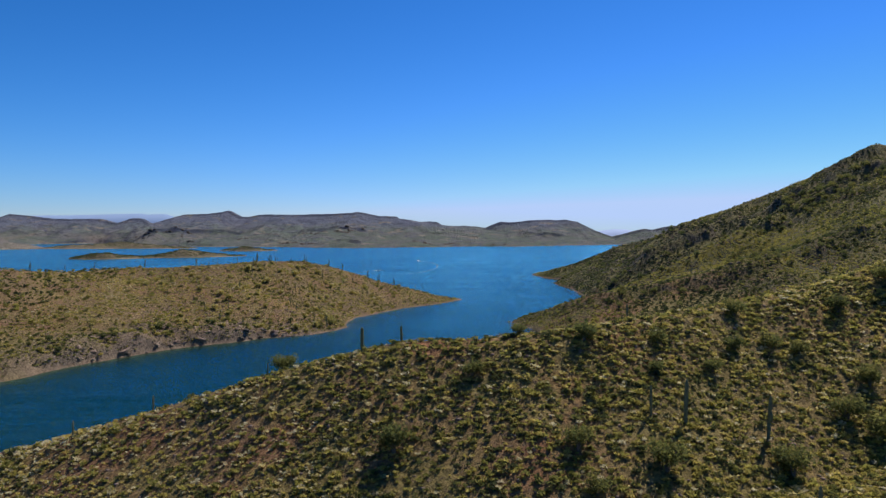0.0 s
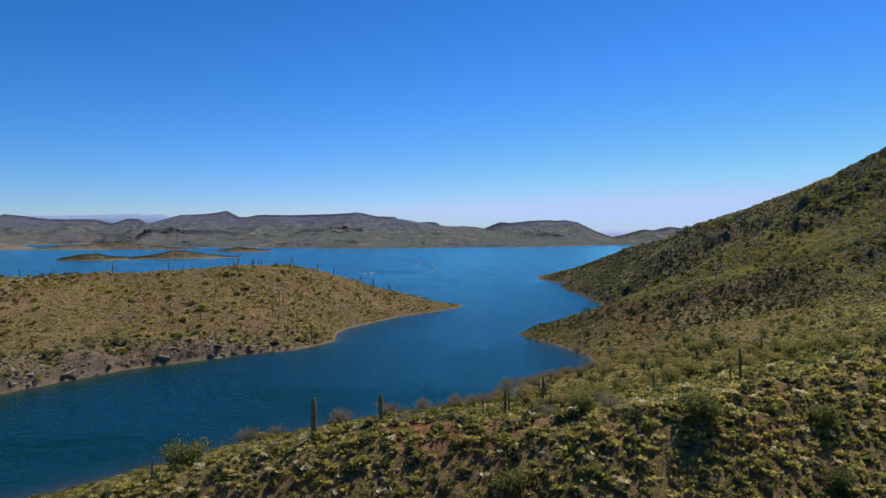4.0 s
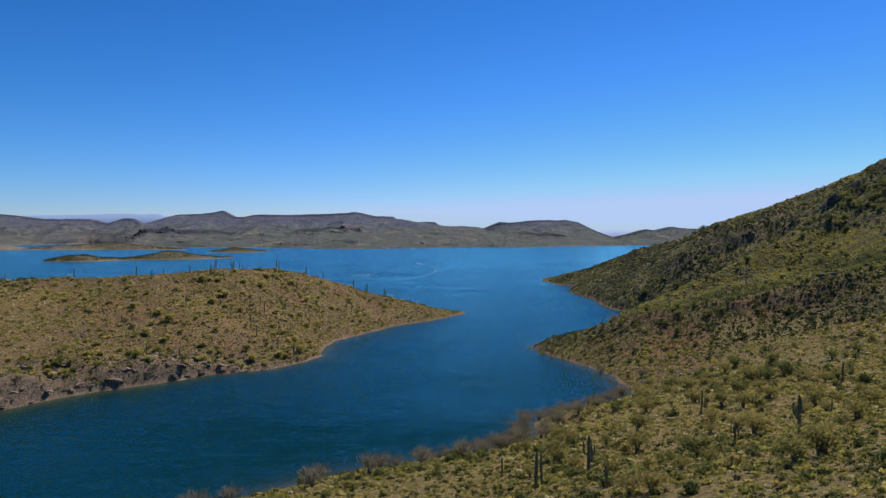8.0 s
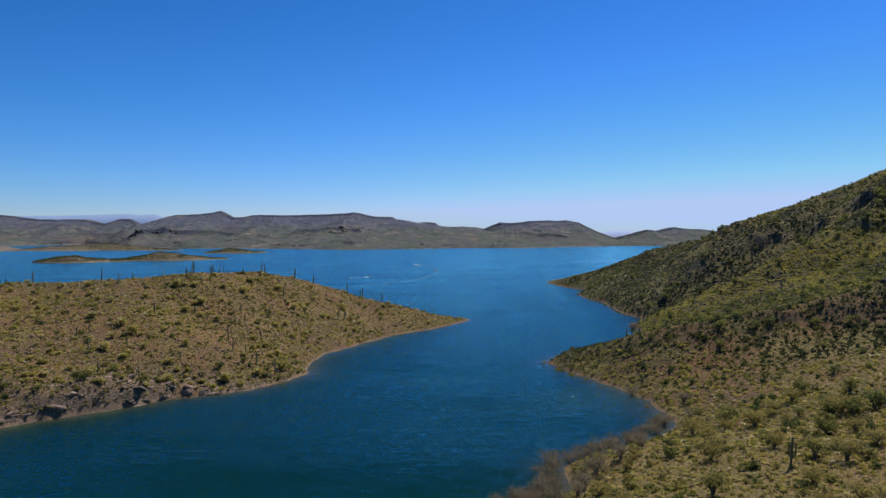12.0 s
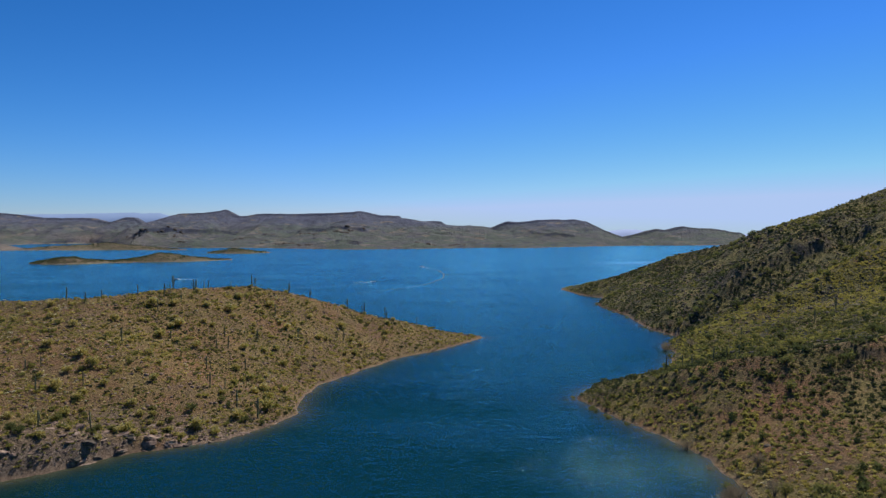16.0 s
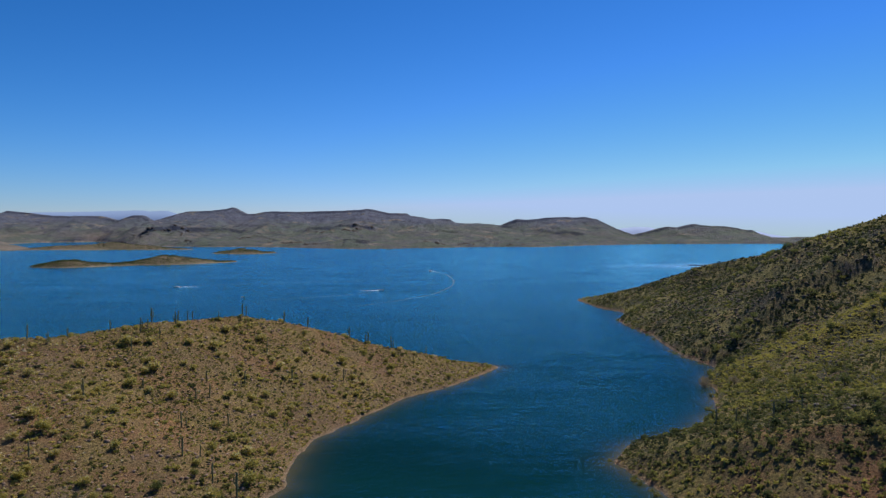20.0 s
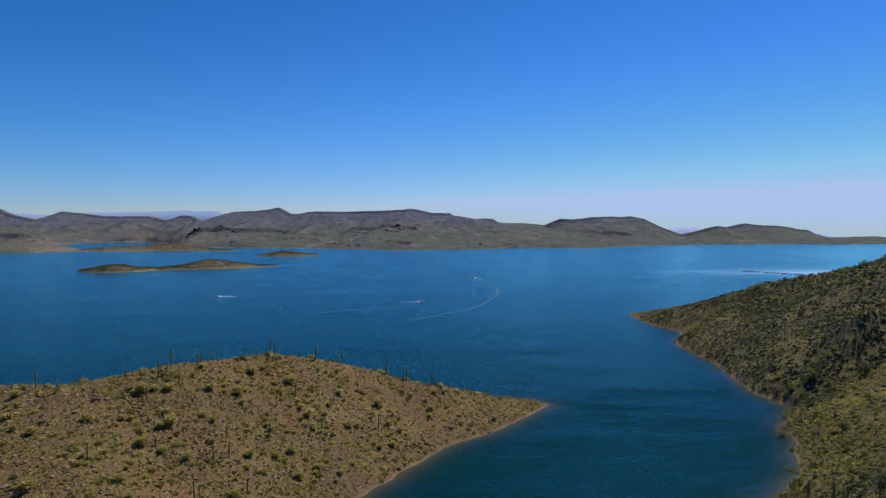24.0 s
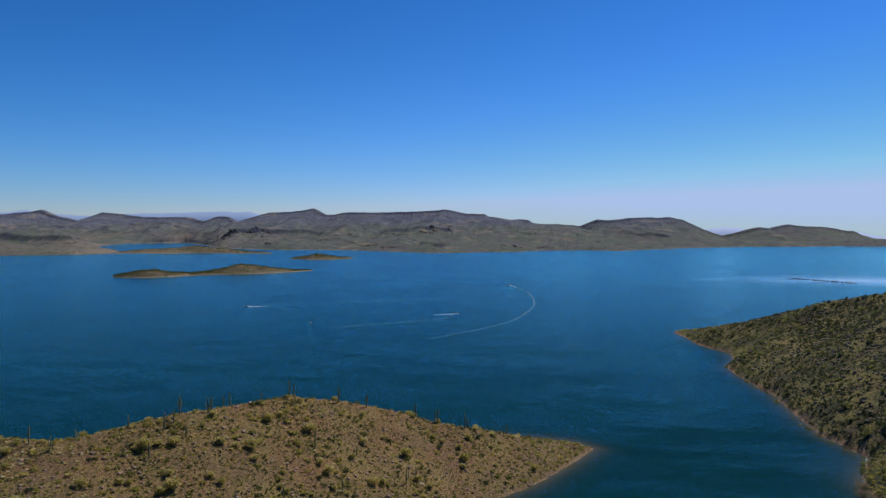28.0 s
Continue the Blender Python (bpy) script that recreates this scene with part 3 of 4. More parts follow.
def far_height(x, y):
    s = shore_dist(x, y, FAR_SHORE) + 18 * fbm(x, y, 160, 3, 71) + 6 * fbm(x, y, 40, 2, 72)
    wx, wy = x + 60 * fbm(x, y, 300, 2, 75), y + 60 * fbm(x, y, 300, 2, 76)
    peaks = [
        mesa(x, y, [(-4200, 4650, 165), (-3500, 4640, 170), (-3271, 4640, 190), (-3217, 4640, 203), (-3117, 4640, 166), (-2945, 4640, 124)], 0.19),
        mesa(x, y, [(-2945, 4640, 124), (-2887, 4640, 148), (-2776, 4640, 180), (-2640, 4640, 168), (-2508, 4640, 151), (-2399, 4640, 150), (-2186, 4640, 150), (-2090, 4640, 128), (-1985, 4640, 156), (-1930, 4640, 154), (-1871, 4640, 120), (-1779, 4640, 150), (-1692, 4640, 168)], 0.18),
        mesa(x, y, [(-1722, 4640, 141), (-1664, 4640, 176), (-1508, 4640, 183), (-1425, 4640, 190), (-1371, 4640, 202), (-1293, 4640, 165), (-1232, 4640, 165), (-1174, 4640, 179), (-989, 4640, 175), (-812, 4640, 185), (-637, 4640, 188), (-549, 4640, 195), (-410, 4640, 170), (-323, 4640, 167)], 0.15),
        mesa(x, y, [(-323, 4640, 167), (-229, 4640, 125), (-81, 4640, 136), (-36, 4640, 132), (8, 4640, 104), (169, 4640, 98), (271, 4640, 94)], 0.14),
        mesa(x, y, [(271, 4640, 94), (322, 4640, 118), (369, 4640, 138), (437, 4640, 132), (548, 4640, 142), (733, 4640, 142), (783, 4640, 145), (866, 4640, 128), (967, 4640, 77), (1083, 4640, 36)], 0.15),
        mesa(x, y, [(1083, 4640, 36), (1198, 4640, 60), (1290, 4640, 87), (1346, 4640, 80), (1460, 4640, 101), (1623, 4640, 87), (1704, 4640, 77), (1746, 4640, 70), (1801, 4640, 67), (1882, 4640, 24), (1978, 4640, 7)], 0.13),
    ]
    front = [
        mesa(wx, wy, [(-1700, 3500, 30), (-1384, 3650, 100), (-1238, 3700, 84), (-1066, 3760, 78)], 0.22, 24),
        mesa(wx, wy, [(-670, 3650, 84), (-504, 3700, 90), (-394, 3780, 60)], 0.22, 20),
        mesa(wx, wy, [(-900, 3500, 44), (-800, 3300, 30)], 0.2, 12),
        mesa(wx, wy, [(-70, 3800, 60), (141, 3650, 36)], 0.17, 10),
        mesa(wx, wy, [(479, 4000, 70), (600, 3800, 48)], 0.18, 14),
        mesa(wx, wy, [(-420, 3150, 36), (-360, 2960, 24)], 0.22, 16),
        mesa(wx, wy, [(-2700, 2900, 66), (-2050, 2900, 62), (-1800, 2800, 50)], 0.25, 22),
        mesa(wx, wy, [(-1900, 2560, 32), (-1640, 2480, 20), (-1500, 2540, 12)], 0.16, 8),
        mesa(wx, wy, [(-2600, 3300, 60), (-2050, 3250, 44), (-1760, 3350, 36)], 0.16, 16),
    ]
    back, fore = np.max(peaks, axis=0), np.max(front, axis=0) + 10 * fbm(x, y, 240, 2, 73)
    body = np.maximum(np.maximum(back, fore), 14 + 26 * ridged(x, y, 260, 3, 74) - 14)
    cut = 0.72 * ridged(wx, wy * 0.4, 380, 2, 77) + 0.28 * ridged(wx, wy * 0.6, 130, 2, 78)
    keep = np.clip((body - 12) / 60, 0, 1)
    rills = 30 * (ridged(wx, wy * 0.45, 150, 3, 88) - 0.62) + 11 * (ridged(x, y * 0.7, 52, 3, 89) - 0.6)
    z = body + keep * (62 * (cut - 0.66) + rills) * (1 - 0.8 * np.clip((y - 4480) / 150, 0, 1)) + 4 * fbm(x, y, 90, 3, 79) * (1 - 0.7 * np.clip((y - 4480) / 150, 0, 1))
    rise = np.clip(s / 110, 0, 1)
    return np.where(s > 0, np.minimum(np.maximum(z, 3) * rise**0.6 + 1.2, z.clip(3) + 1), np.maximum(s * 0.2, -5))


far_land("far_mountains", -4300, 3400, 2280, 4760, 9.5, far_height, FAR_HILL, "brown flat-topped desert mountains beyond the lake, with purplish haze tinted in")


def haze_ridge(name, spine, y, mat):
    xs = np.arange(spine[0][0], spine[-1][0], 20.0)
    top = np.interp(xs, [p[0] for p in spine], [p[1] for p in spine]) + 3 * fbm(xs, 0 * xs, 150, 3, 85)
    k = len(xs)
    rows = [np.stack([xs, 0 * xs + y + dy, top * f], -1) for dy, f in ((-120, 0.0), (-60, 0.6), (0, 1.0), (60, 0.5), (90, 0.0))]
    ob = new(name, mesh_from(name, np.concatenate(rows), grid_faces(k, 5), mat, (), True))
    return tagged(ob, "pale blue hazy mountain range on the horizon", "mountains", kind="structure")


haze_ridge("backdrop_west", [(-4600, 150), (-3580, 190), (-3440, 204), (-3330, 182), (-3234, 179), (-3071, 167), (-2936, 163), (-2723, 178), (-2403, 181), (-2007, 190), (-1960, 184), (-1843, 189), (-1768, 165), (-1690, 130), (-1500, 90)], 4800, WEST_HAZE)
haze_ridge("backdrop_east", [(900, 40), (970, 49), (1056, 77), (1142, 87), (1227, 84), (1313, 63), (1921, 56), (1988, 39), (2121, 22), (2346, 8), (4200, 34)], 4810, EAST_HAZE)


def isle_height(spine, x, y):
    d, along = seg_dist(x, y, spine)
    top = np.interp(along, range(len(spine)), [p[2] for p in spine])
    wide = np.interp(along, range(len(spine)), [p[3] for p in spine])
    k = 1 - d / (wide * (1 + 0.18 * fbm(x, y, 40, 3, 91)))
    return np.where(k > 0, top * np.clip(k * 1.4, 0, 1) ** 0.8 + 0.8 + (0.8 + 0.27 * top) * fbm(x, y, 19, 4, 92), np.maximum(k * 8, -4))


def isle(name, spine, reach, label, cell=5.0):
    xs, ys = [p[0] for p in spine], [p[1] for p in spine]
    ob = far_land(name, min(xs) - reach, max(xs) + reach, min(ys) - reach, max(ys) + reach, cell, lambda x, y: isle_height(spine, x, y), ISLE, label)
    return tagged(ob, category="island")


TWIN = [(-752, 1500, 6, 22), (-738, 1500, 10, 34), (-712, 1506, 11, 44), (-690, 1530, 7, 38), (-655, 1560, 3, 30), (-632, 1585, 5, 30), (-605, 1612, 11, 44), (-582, 1632, 15, 52), (-552, 1655, 11, 46), (-508, 1690, 3, 30), (-480, 1712, 1, 14)]
FLAT = [(-1415, 2600, 5, 30), (-1370, 2625, 10, 46), (-1270, 2640, 14, 60), (-1232, 2670, 17, 66), (-1195, 2690, 22, 70), (-1136, 2690, 15, 60), (-1075, 2690, 11, 56), (-1000, 2660, 5, 46), (-925, 2640, 3, 28)]
LONE = [(-662, 2250, 5, 36), (-625, 2250, 12, 56), (-590, 2250, 9, 50), (-552, 2280, 3, 30)]
isle("island_1", TWIN, 75, "low scrubby island of two brown humps in the lake")
isle("island_3", FLAT, 110, "long low green headland before a far inlet", 7.0)
isle("island_2", LONE, 90, "small low brown island far out in the lake", 6.0)


# ---------------- plants ----------------
rng = np.random.default_rng(7)


def leaf_cloud(rs, count, leaf, shape=(1.0, 1.0, 0.75), hollow=0.35, core=True):
    """A bush one metre across: many small leaf triangles over a low twiggy core. Returns corners and triangles."""
    lobes = rs.normal(0, 0.16, (5, 3)) * (1, 1, 0.5) + (0, 0, 0.34)
    p = rs.normal(0, 1, (count, 3))
    p /= np.linalg.norm(p, axis=1, keepdims=True)
    p *= (hollow + (1 - hollow) * rs.random((count, 1)) ** 0.5) * 0.36
    p = p + lobes[rs.integers(0, 5, count)]
    p[:, 2] = np.abs(p[:, 2])
    p *= shape
    a, b = rs.normal(0, 1, (2, count, 3))
    a /= np.linalg.norm(a, axis=1, keepdims=True)
    b = np.cross(a, b)
    b /= np.linalg.norm(b, axis=1, keepdims=True)
    s = leaf * (0.6 + 0.8 * rs.random((count, 1)))
    v = np.stack([p - a * s, p + a * s * 0.6 + b * s * 0.8, p + a * s * 0.4 - b * s * 0.9], 1).reshape(-1, 3)
    f = np.arange(count * 3).reshape(-1, 3)
    if core:
        ang = np.arange(6) / 6 * 2 * np.pi
        ring = np.stack([0.24 * np.cos(ang), 0.24 * np.sin(ang), 0 * ang - 0.08], 1) * (0.8 + 0.4 * rs.random((6, 1)))
        k = len(v)
        v = np.concatenate([v, ring * shape, np.array([[0, 0, 0.45]]) * shape])
        f = np.concatenate([f, [(k + i, k + (i + 1) % 6, k + 6) for i in range(6)]])
    return v, f


def scatter(name, kinds, place, size, tint, mat, label, category):
    """Very many plants as one mesh of stuff. place: x, y, z; size: metres across."""
    if not len(place):
        return None
    vs, fs, ts, base = [], [], [], 0
    pick = rng.integers(0, len(kinds), len(place))
    turn = rng.random(len(place)) * 2 * np.pi
    tall = 0.8 + 0.4 * rng.random(len(place))
    for k, (v, f) in enumerate(kinds):
        some = np.nonzero(pick == k)[0]
        if not len(some):
            continue
        c, s = np.cos(turn[some])[:, None], np.sin(turn[some])[:, None]
        x = (v[None, :, 0] * c - v[None, :, 1] * s) * size[some, None] + place[some, 0][:, None]
        y = (v[None, :, 0] * s + v[None, :, 1] * c) * size[some, None] + place[some, 1][:, None]
        z = v[None, :, 2] * (size * tall)[some, None] + place[some, 2][:, None]
        vs.append(np.stack([x, y, z], -1).reshape(-1, 3))
        fs.append((f[None] + (np.arange(len(some)) * len(v))[:, None, None]).reshape(-1, 3) + base)
        ts.append(np.repeat(tint[some], len(v)))
        base += len(some) * len(v)
    me = mesh_from(name, np.concatenate(vs), np.concatenate(fs), mat, (("tint", np.concatenate(ts)),))
    return tagged(new(name, me), label, category, kind="stuff")


def sown(x0, x1, y0, y1, per_m2, keep):
    """Random places on the ground in a rectangle, thinned by keep(x, y, z)."""
    count = int((x1 - x0) * (y1 - y0) * per_m2)
    x, y = x0 + (x1 - x0) * rng.random(count), y0 + (y1 - y0) * rng.random(count)
    z = land_height(x, y)
    ok = (z > 0.5) & (rng.random(count) < keep(x, y, z))
    return np.stack([x, y, z], -1)[ok]


def patchy(size, seed, low, high):
    return lambda x, y, z: np.clip((fbm(x, y, size, 4, seed) - low) / (high - low), 0.05, 1)


YELLOW_SPUR = [(112, 521), (145, 513), (182, 524), (220, 536), (240, 537)]
GREEN_GULLY = [(128, 560), (165, 584), (225, 606), (300, 592), (360, 590)]


def tints(place, seed, mean=0.5, spread=0.3, each=0.17):
    x, y = place[:, 0], place[:, 1]
    t = mean + spread * (fbm(x, y, 30, 3, seed) + 1.1 * fbm(x + 0.5 * y, 0.5 * y - 0.2 * x, 75, 2, seed + 1)) + rng.normal(0, each, len(place))
    # tint goes yellower along the spur and darker along the gully
    spur_dist, _ = seg_dist(x, y, YELLOW_SPUR)
    gully_dist, _ = seg_dist(x, y, GREEN_GULLY)
    t = t + 0.22 * np.exp(-(spur_dist / 22) ** 2) - 0.4 * np.exp(-(gully_dist / 22) ** 2)
    return np.clip(t, 0, np.where((x > 30) & (y > 330), 0.56, 1))


def cushion(rs, leaves, leaf):
    """A low cushion-shaped shrub one metre across, made of tufts that lean outwards from lumps of its dome."""
    lump = rs.normal(0, 0.05, (6, 3)) + np.array([(0.2 * np.cos(a), 0.2 * np.sin(a), 0.16) for a in np.arange(6) * 1.05])
    d = rs.normal(0, 1, (leaves, 3))
    d[:, 2] = np.abs(d[:, 2]) * 0.9
    d /= np.linalg.norm(d, axis=1, keepdims=True)
    p = lump[rs.integers(0, 6, leaves)] + d * (0.24, 0.24, 0.17) * rs.uniform(0.5, 1.1, (leaves, 1))
    up = d + rs.normal(0, 0.5, (leaves, 3))
    up /= np.linalg.norm(up, axis=1, keepdims=True)
    side = np.cross(up, rs.normal(0, 1, (leaves, 3)))
    side /= np.linalg.norm(side, axis=1, keepdims=True)
    s = leaf * rs.uniform(0.6, 1.4, (leaves, 1))
    v = np.stack([p - side * s * 0.75 - up * s * 0.6, p + side * s * 0.75 - up * s * 0.6, p + up * s * 0.8], 1).reshape(-1, 3)
    v[:, 2] = np.maximum(v[:, 2], -0.05)
    return v, np.arange(leaves * 3).reshape(-1, 3)


fine = [cushion(rng, 25, 0.18) for _ in range(12)]
mid = [cushion(rng, 15, 0.23) for _ in range(10)]
rough = [cushion(rng, 9, 0.31) for _ in range(8)]
low = [cushion(rng, 27, 0.17) for _ in range(12)]
domes = [cushion(rng, 56, 0.13) for _ in range(8)]
bushy = [leaf_cloud(rng, 115, 0.115, (1, 1, 0.95), 0.5) for _ in range(6)]


def in_main(x, y, z):
    return (main_shore(x, y) > 0.5).astype(float)


def in_point(x, y, z):
    return (point_shore(x, y) > 0.5).astype(float)


def cover(name, area, per_m2, where, patch, sizes, tone, kinds, mat, label):
    p = sown(*area, per_m2, lambda x, y, z: where(x, y, z) * patchy(*patch)(x, y, z))
    size = sizes[0] + (sizes[1] - sizes[0]) * rng.random(len(p)) ** 2
    return scatter(name, kinds, p - (0, 0, 0.06), size, tints(p, patch[1] + 10, *tone), mat, label, "scrub")


cover("hill_scrub", (-78, 92, 76, 130), 3.3, in_main, (8, 101, -0.8, 0.1), (0.35, 1.4), (0.58, 0.28, 0.26), low, SCRUB, "low grey-green and yellow desert scrub on the stony hillside")
cover("hill_tufts", (8, 95, 78, 131), 1.1, in_main, (12, 112, -0.5, 0.4), (0.5, 1.5), (0.70, 0.16, 0.15), low, SCRUB, "golden-green grassy tufts on the upper hillside")
cover("hill_shrubs", (-80, 92, 76, 131), 0.30, in_main, (9, 113, -0.7, 0.3), (0.7, 1.7), (0.42, 0.2, 0.14), fine, SCRUB, "soft olive-green shrubs between the hillside's tufts")
cover("back_scrub", (-260, 330, -80, 76), 0.14, in_main, (20, 109, -0.9, 0.2), (0.6, 1.9), (0.55, 0.3), rough, SCRUB, "sparse yellow scrub on the ground behind the hill")
cover("flank_scrub", (-200, -78, 76, 215), 0.4, in_main, (20, 110, -0.9, 0.2), (0.5, 1.4), (0.6, 0.3), rough, SCRUB, "low yellow scrub on the hill's flank above the water")
cover("side_scrub", (92, 150, 76, 131), 0.8, in_main, (12, 111, -0.9, 0.1), (0.5, 1.4), (0.6, 0.3), rough, SCRUB, "low yellow and green scrub on the hill's upper side")
cover("cove_scrub", (-78, 130, 131, 335), 1.0, in_main, (14, 102, -0.9, 0.0), (0.5, 1.7), (0.48, 0.2, 0.2), fine, SCRUB, "yellow-green low scrub on the flat by the cove")
cover("slope_scrub", (38, 260, 335, 560), 0.72, in_main, (22, 103, -0.9, 0.0), (0.7, 2.0), (0.40, 0.50, 0.12), mid, SCRUB, "dense green and yellow scrub on the mountain slope")
cover("ridge_scrub", (95, 470, 560, 910), 0.32, in_main, (30, 104, -0.8, 0.1), (0.9, 2.6), (0.16, 0.5, 0.10), rough, SCRUB, "dark green scrub on the far mountain ridge")
cover("upper_scrub", (260, 470, 120, 560), 0.42, in_main, (30, 105, -0.8, 0.2), (0.9, 2.6), (0.14, 0.35), rough, SCRUB, "green scrub high on the mountain side")
cover("valley_scrub", (130, 260, 120, 335), 0.55, in_main, (30, 107, -0.9, 0.1), (0.8, 2.0), (0.38, 0.3), rough, SCRUB, "green scrub in the valley behind the hill")
cover("point_scrub", (-190, 15, 235, 575), 1.7, in_point, (16, 106, -0.8, 0.4), (0.3, 1.3), (0.40, 0.25, 0.24), rough, SCRUB, "sparse tan and olive scrub on the peninsula")
cover("far_point_scrub", (-420, -190, 150, 480), 0.32, in_point, (20, 108, -0.8, 0.5), (0.7, 2.8), (0.30, 0.25), rough, SCRUB, "olive scrub on the root of the peninsula")
# taller bushes between the low scrub
cover("hill_bushes", (-85, 95, 76, 140), 0.10, in_main, (14, 121, -0.6, 0.4), (0.8, 2.0), (0.30, 0.2), domes, SCRUB, "round olive-green creosote bushes on the hillside")
cover("cove_bushes", (-60, 150, 145, 335), 0.035, in_main, (22, 122, -0.5, 0.4), (1.2, 3.0), (0.5, 0.4), bushy, TREE_LEAF, "olive and tan bushes on the flat by the cove")
cover("slope_bushes", (38, 300, 335, 560), 0.036, in_main, (26, 123, -0.5, 0.4), (1.0, 2.7), (0.18, 0.3), bushy, TREE_LEAF, "dark green bushes on the mountain slope")
cover("ridge_bushes", (95, 400, 560, 910), 0.012, in_main, (40, 124, -0.5, 0.4), (1.6, 4.2), (0.1, 0.3), mid, TREE_LEAF, "dark green bushes along the far ridge")
cover("point_bushes", (-250, 15, 235, 575), 0.10, in_point, (26, 125, -0.8, 0.3), (0.9, 3.0), (0.46, 0.2), domes, SCRUB, "olive-green bushes dotted over the peninsula")


def isle_scrub(name, spine, count, size, label):
    k = rng.random(count) * (len(spine) - 1)
    at = np.stack([np.interp(k, range(len(spine)), [q[n] for q in spine]) for n in range(4)], -1)
    off = rng.uniform(-0.95, 0.95, (count, 2)) * at[:, 3:4]
    x, y = at[:, 0] + off[:, 0], at[:, 1] + off[:, 1]
    z = isle_height(spine, x, y)
    ok = z > 1.0
    scatter(name, mid, np.stack([x, y, z - 0.3], -1)[ok], (size * (0.5 + rng.random(count)))[ok], np.clip(rng.normal(0.05, 0.16, count), 0, 1)[ok], TREE_LEAF, label, "scrub")


isle_scrub("island_scrub", TWIN, 6500, 2.3, "dark green scrub over the twin-humped island")
isle_scrub("headland_scrub", FLAT, 2400, 3.2, "green scrub over the long low headland")
isle_scrub("islet_scrub", LONE, 1300, 3.4, "dark green scrub over the small island")


# ---------------- cacti ----------------
def tube(path, radii, sides=8, ribs=0.0, dome=True):
    """A round limb along a path; ribs: how deep every other corner is set in."""
    path = [Vector(p) for p in path]
    verts, faces = [], []
    side = None
    for n, (p, r) in enumerate(zip(path, radii)):
        ahead = (path[min(n + 1, len(path) - 1)] - path[max(n - 1, 0)]).normalized()
        if side is None:
            side = ahead.cross(Vector((0.31, 0.95, 0.05))).normalized()
        side = (side - ahead * side.dot(ahead)).normalized()
        up = ahead.cross(side)
        for k in range(sides):
            a, q = 2 * math.pi * k / sides, r * (1 - ribs * (k % 2))
            verts.append(p + side * (q * math.cos(a)) + up * (q * math.sin(a)))
    for n in range(len(path) - 1):
        for k in range(sides):
            a, b = n * sides + k, n * sides + (k + 1) % sides
            faces += [(a, b, b + sides), (a, b + sides, a + sides)]
    tip = len(verts)
    last = (path[-1] - path[-2]).normalized()
    verts.append(path[-1] + last * (radii[-1] * 0.6 if dome else 0))
    faces += [(tip - sides + k, tip - sides + (k + 1) % sides, tip) for k in range(sides)]
    return np.array([tuple(v) for v in verts]), np.array(faces)


def joined(pieces):
    vs, fs, base = [], [], 0
    for v, f in pieces:
        vs.append(v)
        fs.append(np.asarray(f) + base)
        base += len(v)
    return np.concatenate(vs), np.concatenate(fs)


def saguaro(arms, height, thick, seed):
    """A saguaro cactus at the origin: a ribbed trunk and arms that bend upwards."""
    rs = random.Random(seed)
    root = tagged(new("saguaro_cactus"), "tall ribbed grey-green saguaro cactus standing among scrub", "cactus", "saguaros on the hills")
    hs = [-0.4, 0.0, 0.12, 0.35, 0.6, 0.8, 0.92, 0.97, 1.0]
    rr = [0.80, 0.82, 0.9, 1.0, 1.0, 0.95, 0.85, 0.6, 0.32]
    lean = rs.uniform(-0.03, 0.03)
    path = [(lean * h * height, 0.02 * math.sin(5 * h), max(h, 0) * height + (h if h < 0 else 0)) for h in hs]
    v, f = tube(path, [thick * r for r in rr], 20, 0.2)
    part("trunk", mesh_from("trunk", v, f, CACTUS), root)
    for n in range(arms):
        a = rs.uniform(0, 2 * math.pi) if n == 0 else a + math.pi * rs.uniform(0.6, 1.3)
        z0 = height * rs.uniform(0.35, 0.58)
        out, up = thick * rs.uniform(3.0, 4.2), height * rs.uniform(0.16, 0.36)
        c, s = math.cos(a), math.sin(a)
        pts = [(0.4 * thick, 0), (0.55 * out, -0.02 * height), (0.9 * out, 0.03 * height), (out, 0.08 * height), (out, 0.5 * up + 0.05 * height), (out, up), (out, up + 0.06 * height), (out, up + 0.08 * height)]
        rad = [0.42, 0.46, 0.52, 0.56, 0.58, 0.54, 0.4, 0.2]
        v, f = tube([(c * d, s * d, z0 + e) for d, e in pts], [thick * r for r in rad], 14, 0.18)
        part("arm", mesh_from("arm", v, f, CACTUS), root)
    return root


def on_ground(x, y, sink=0.1):
    return float(land_height(np.array([x]), np.array([y]))[0]) - sink


CACTI = [saguaro(a, h, w, 40 + n) for n, (a, h, w) in enumerate(((0, 5.0, 0.23), (0, 5.6, 0.26), (1, 5.6, 0.24), (2, 6.0, 0.25), (4, 6.4, 0.27), (0, 3.4, 0.25)))]
pen = random.Random(5)
models = list(CACTI)


def plant(kinds, x, y, size=1.0, sink=0.1):
    """Sets a copy of one of the kinds on the ground."""
    m = pose(x, y, on_ground(x, y, sink), pen.uniform(-2, 2), pen.uniform(-2, 2), pen.uniform(0, 360)) @ Matrix.Scale(size, 4)
    return copy_thing(pen.choice(kinds), m)


POLE, TALL, ONE, TWO, MANY, YOUNG = CACTI
for kind, x, y, size in ((POLE, 26.2, 90.5, 0.78), (TALL, 30.4, 90, 1.05), (TWO, 41, 90.5, 0.95), (YOUNG, -12, 107, 1.05), (YOUNG, -6.2, 107.6, 0.78), (POLE, -45, 111.5, 0.6), (POLE, -57, 110.5, 0.55),
                         (POLE, -26, 106.5, 0.42), (TALL, 31, 121, 0.62), (POLE, 30.2, 121.5, 0.4), (TALL, 38, 72, 0.8)):
    plant([kind], x, y, size)
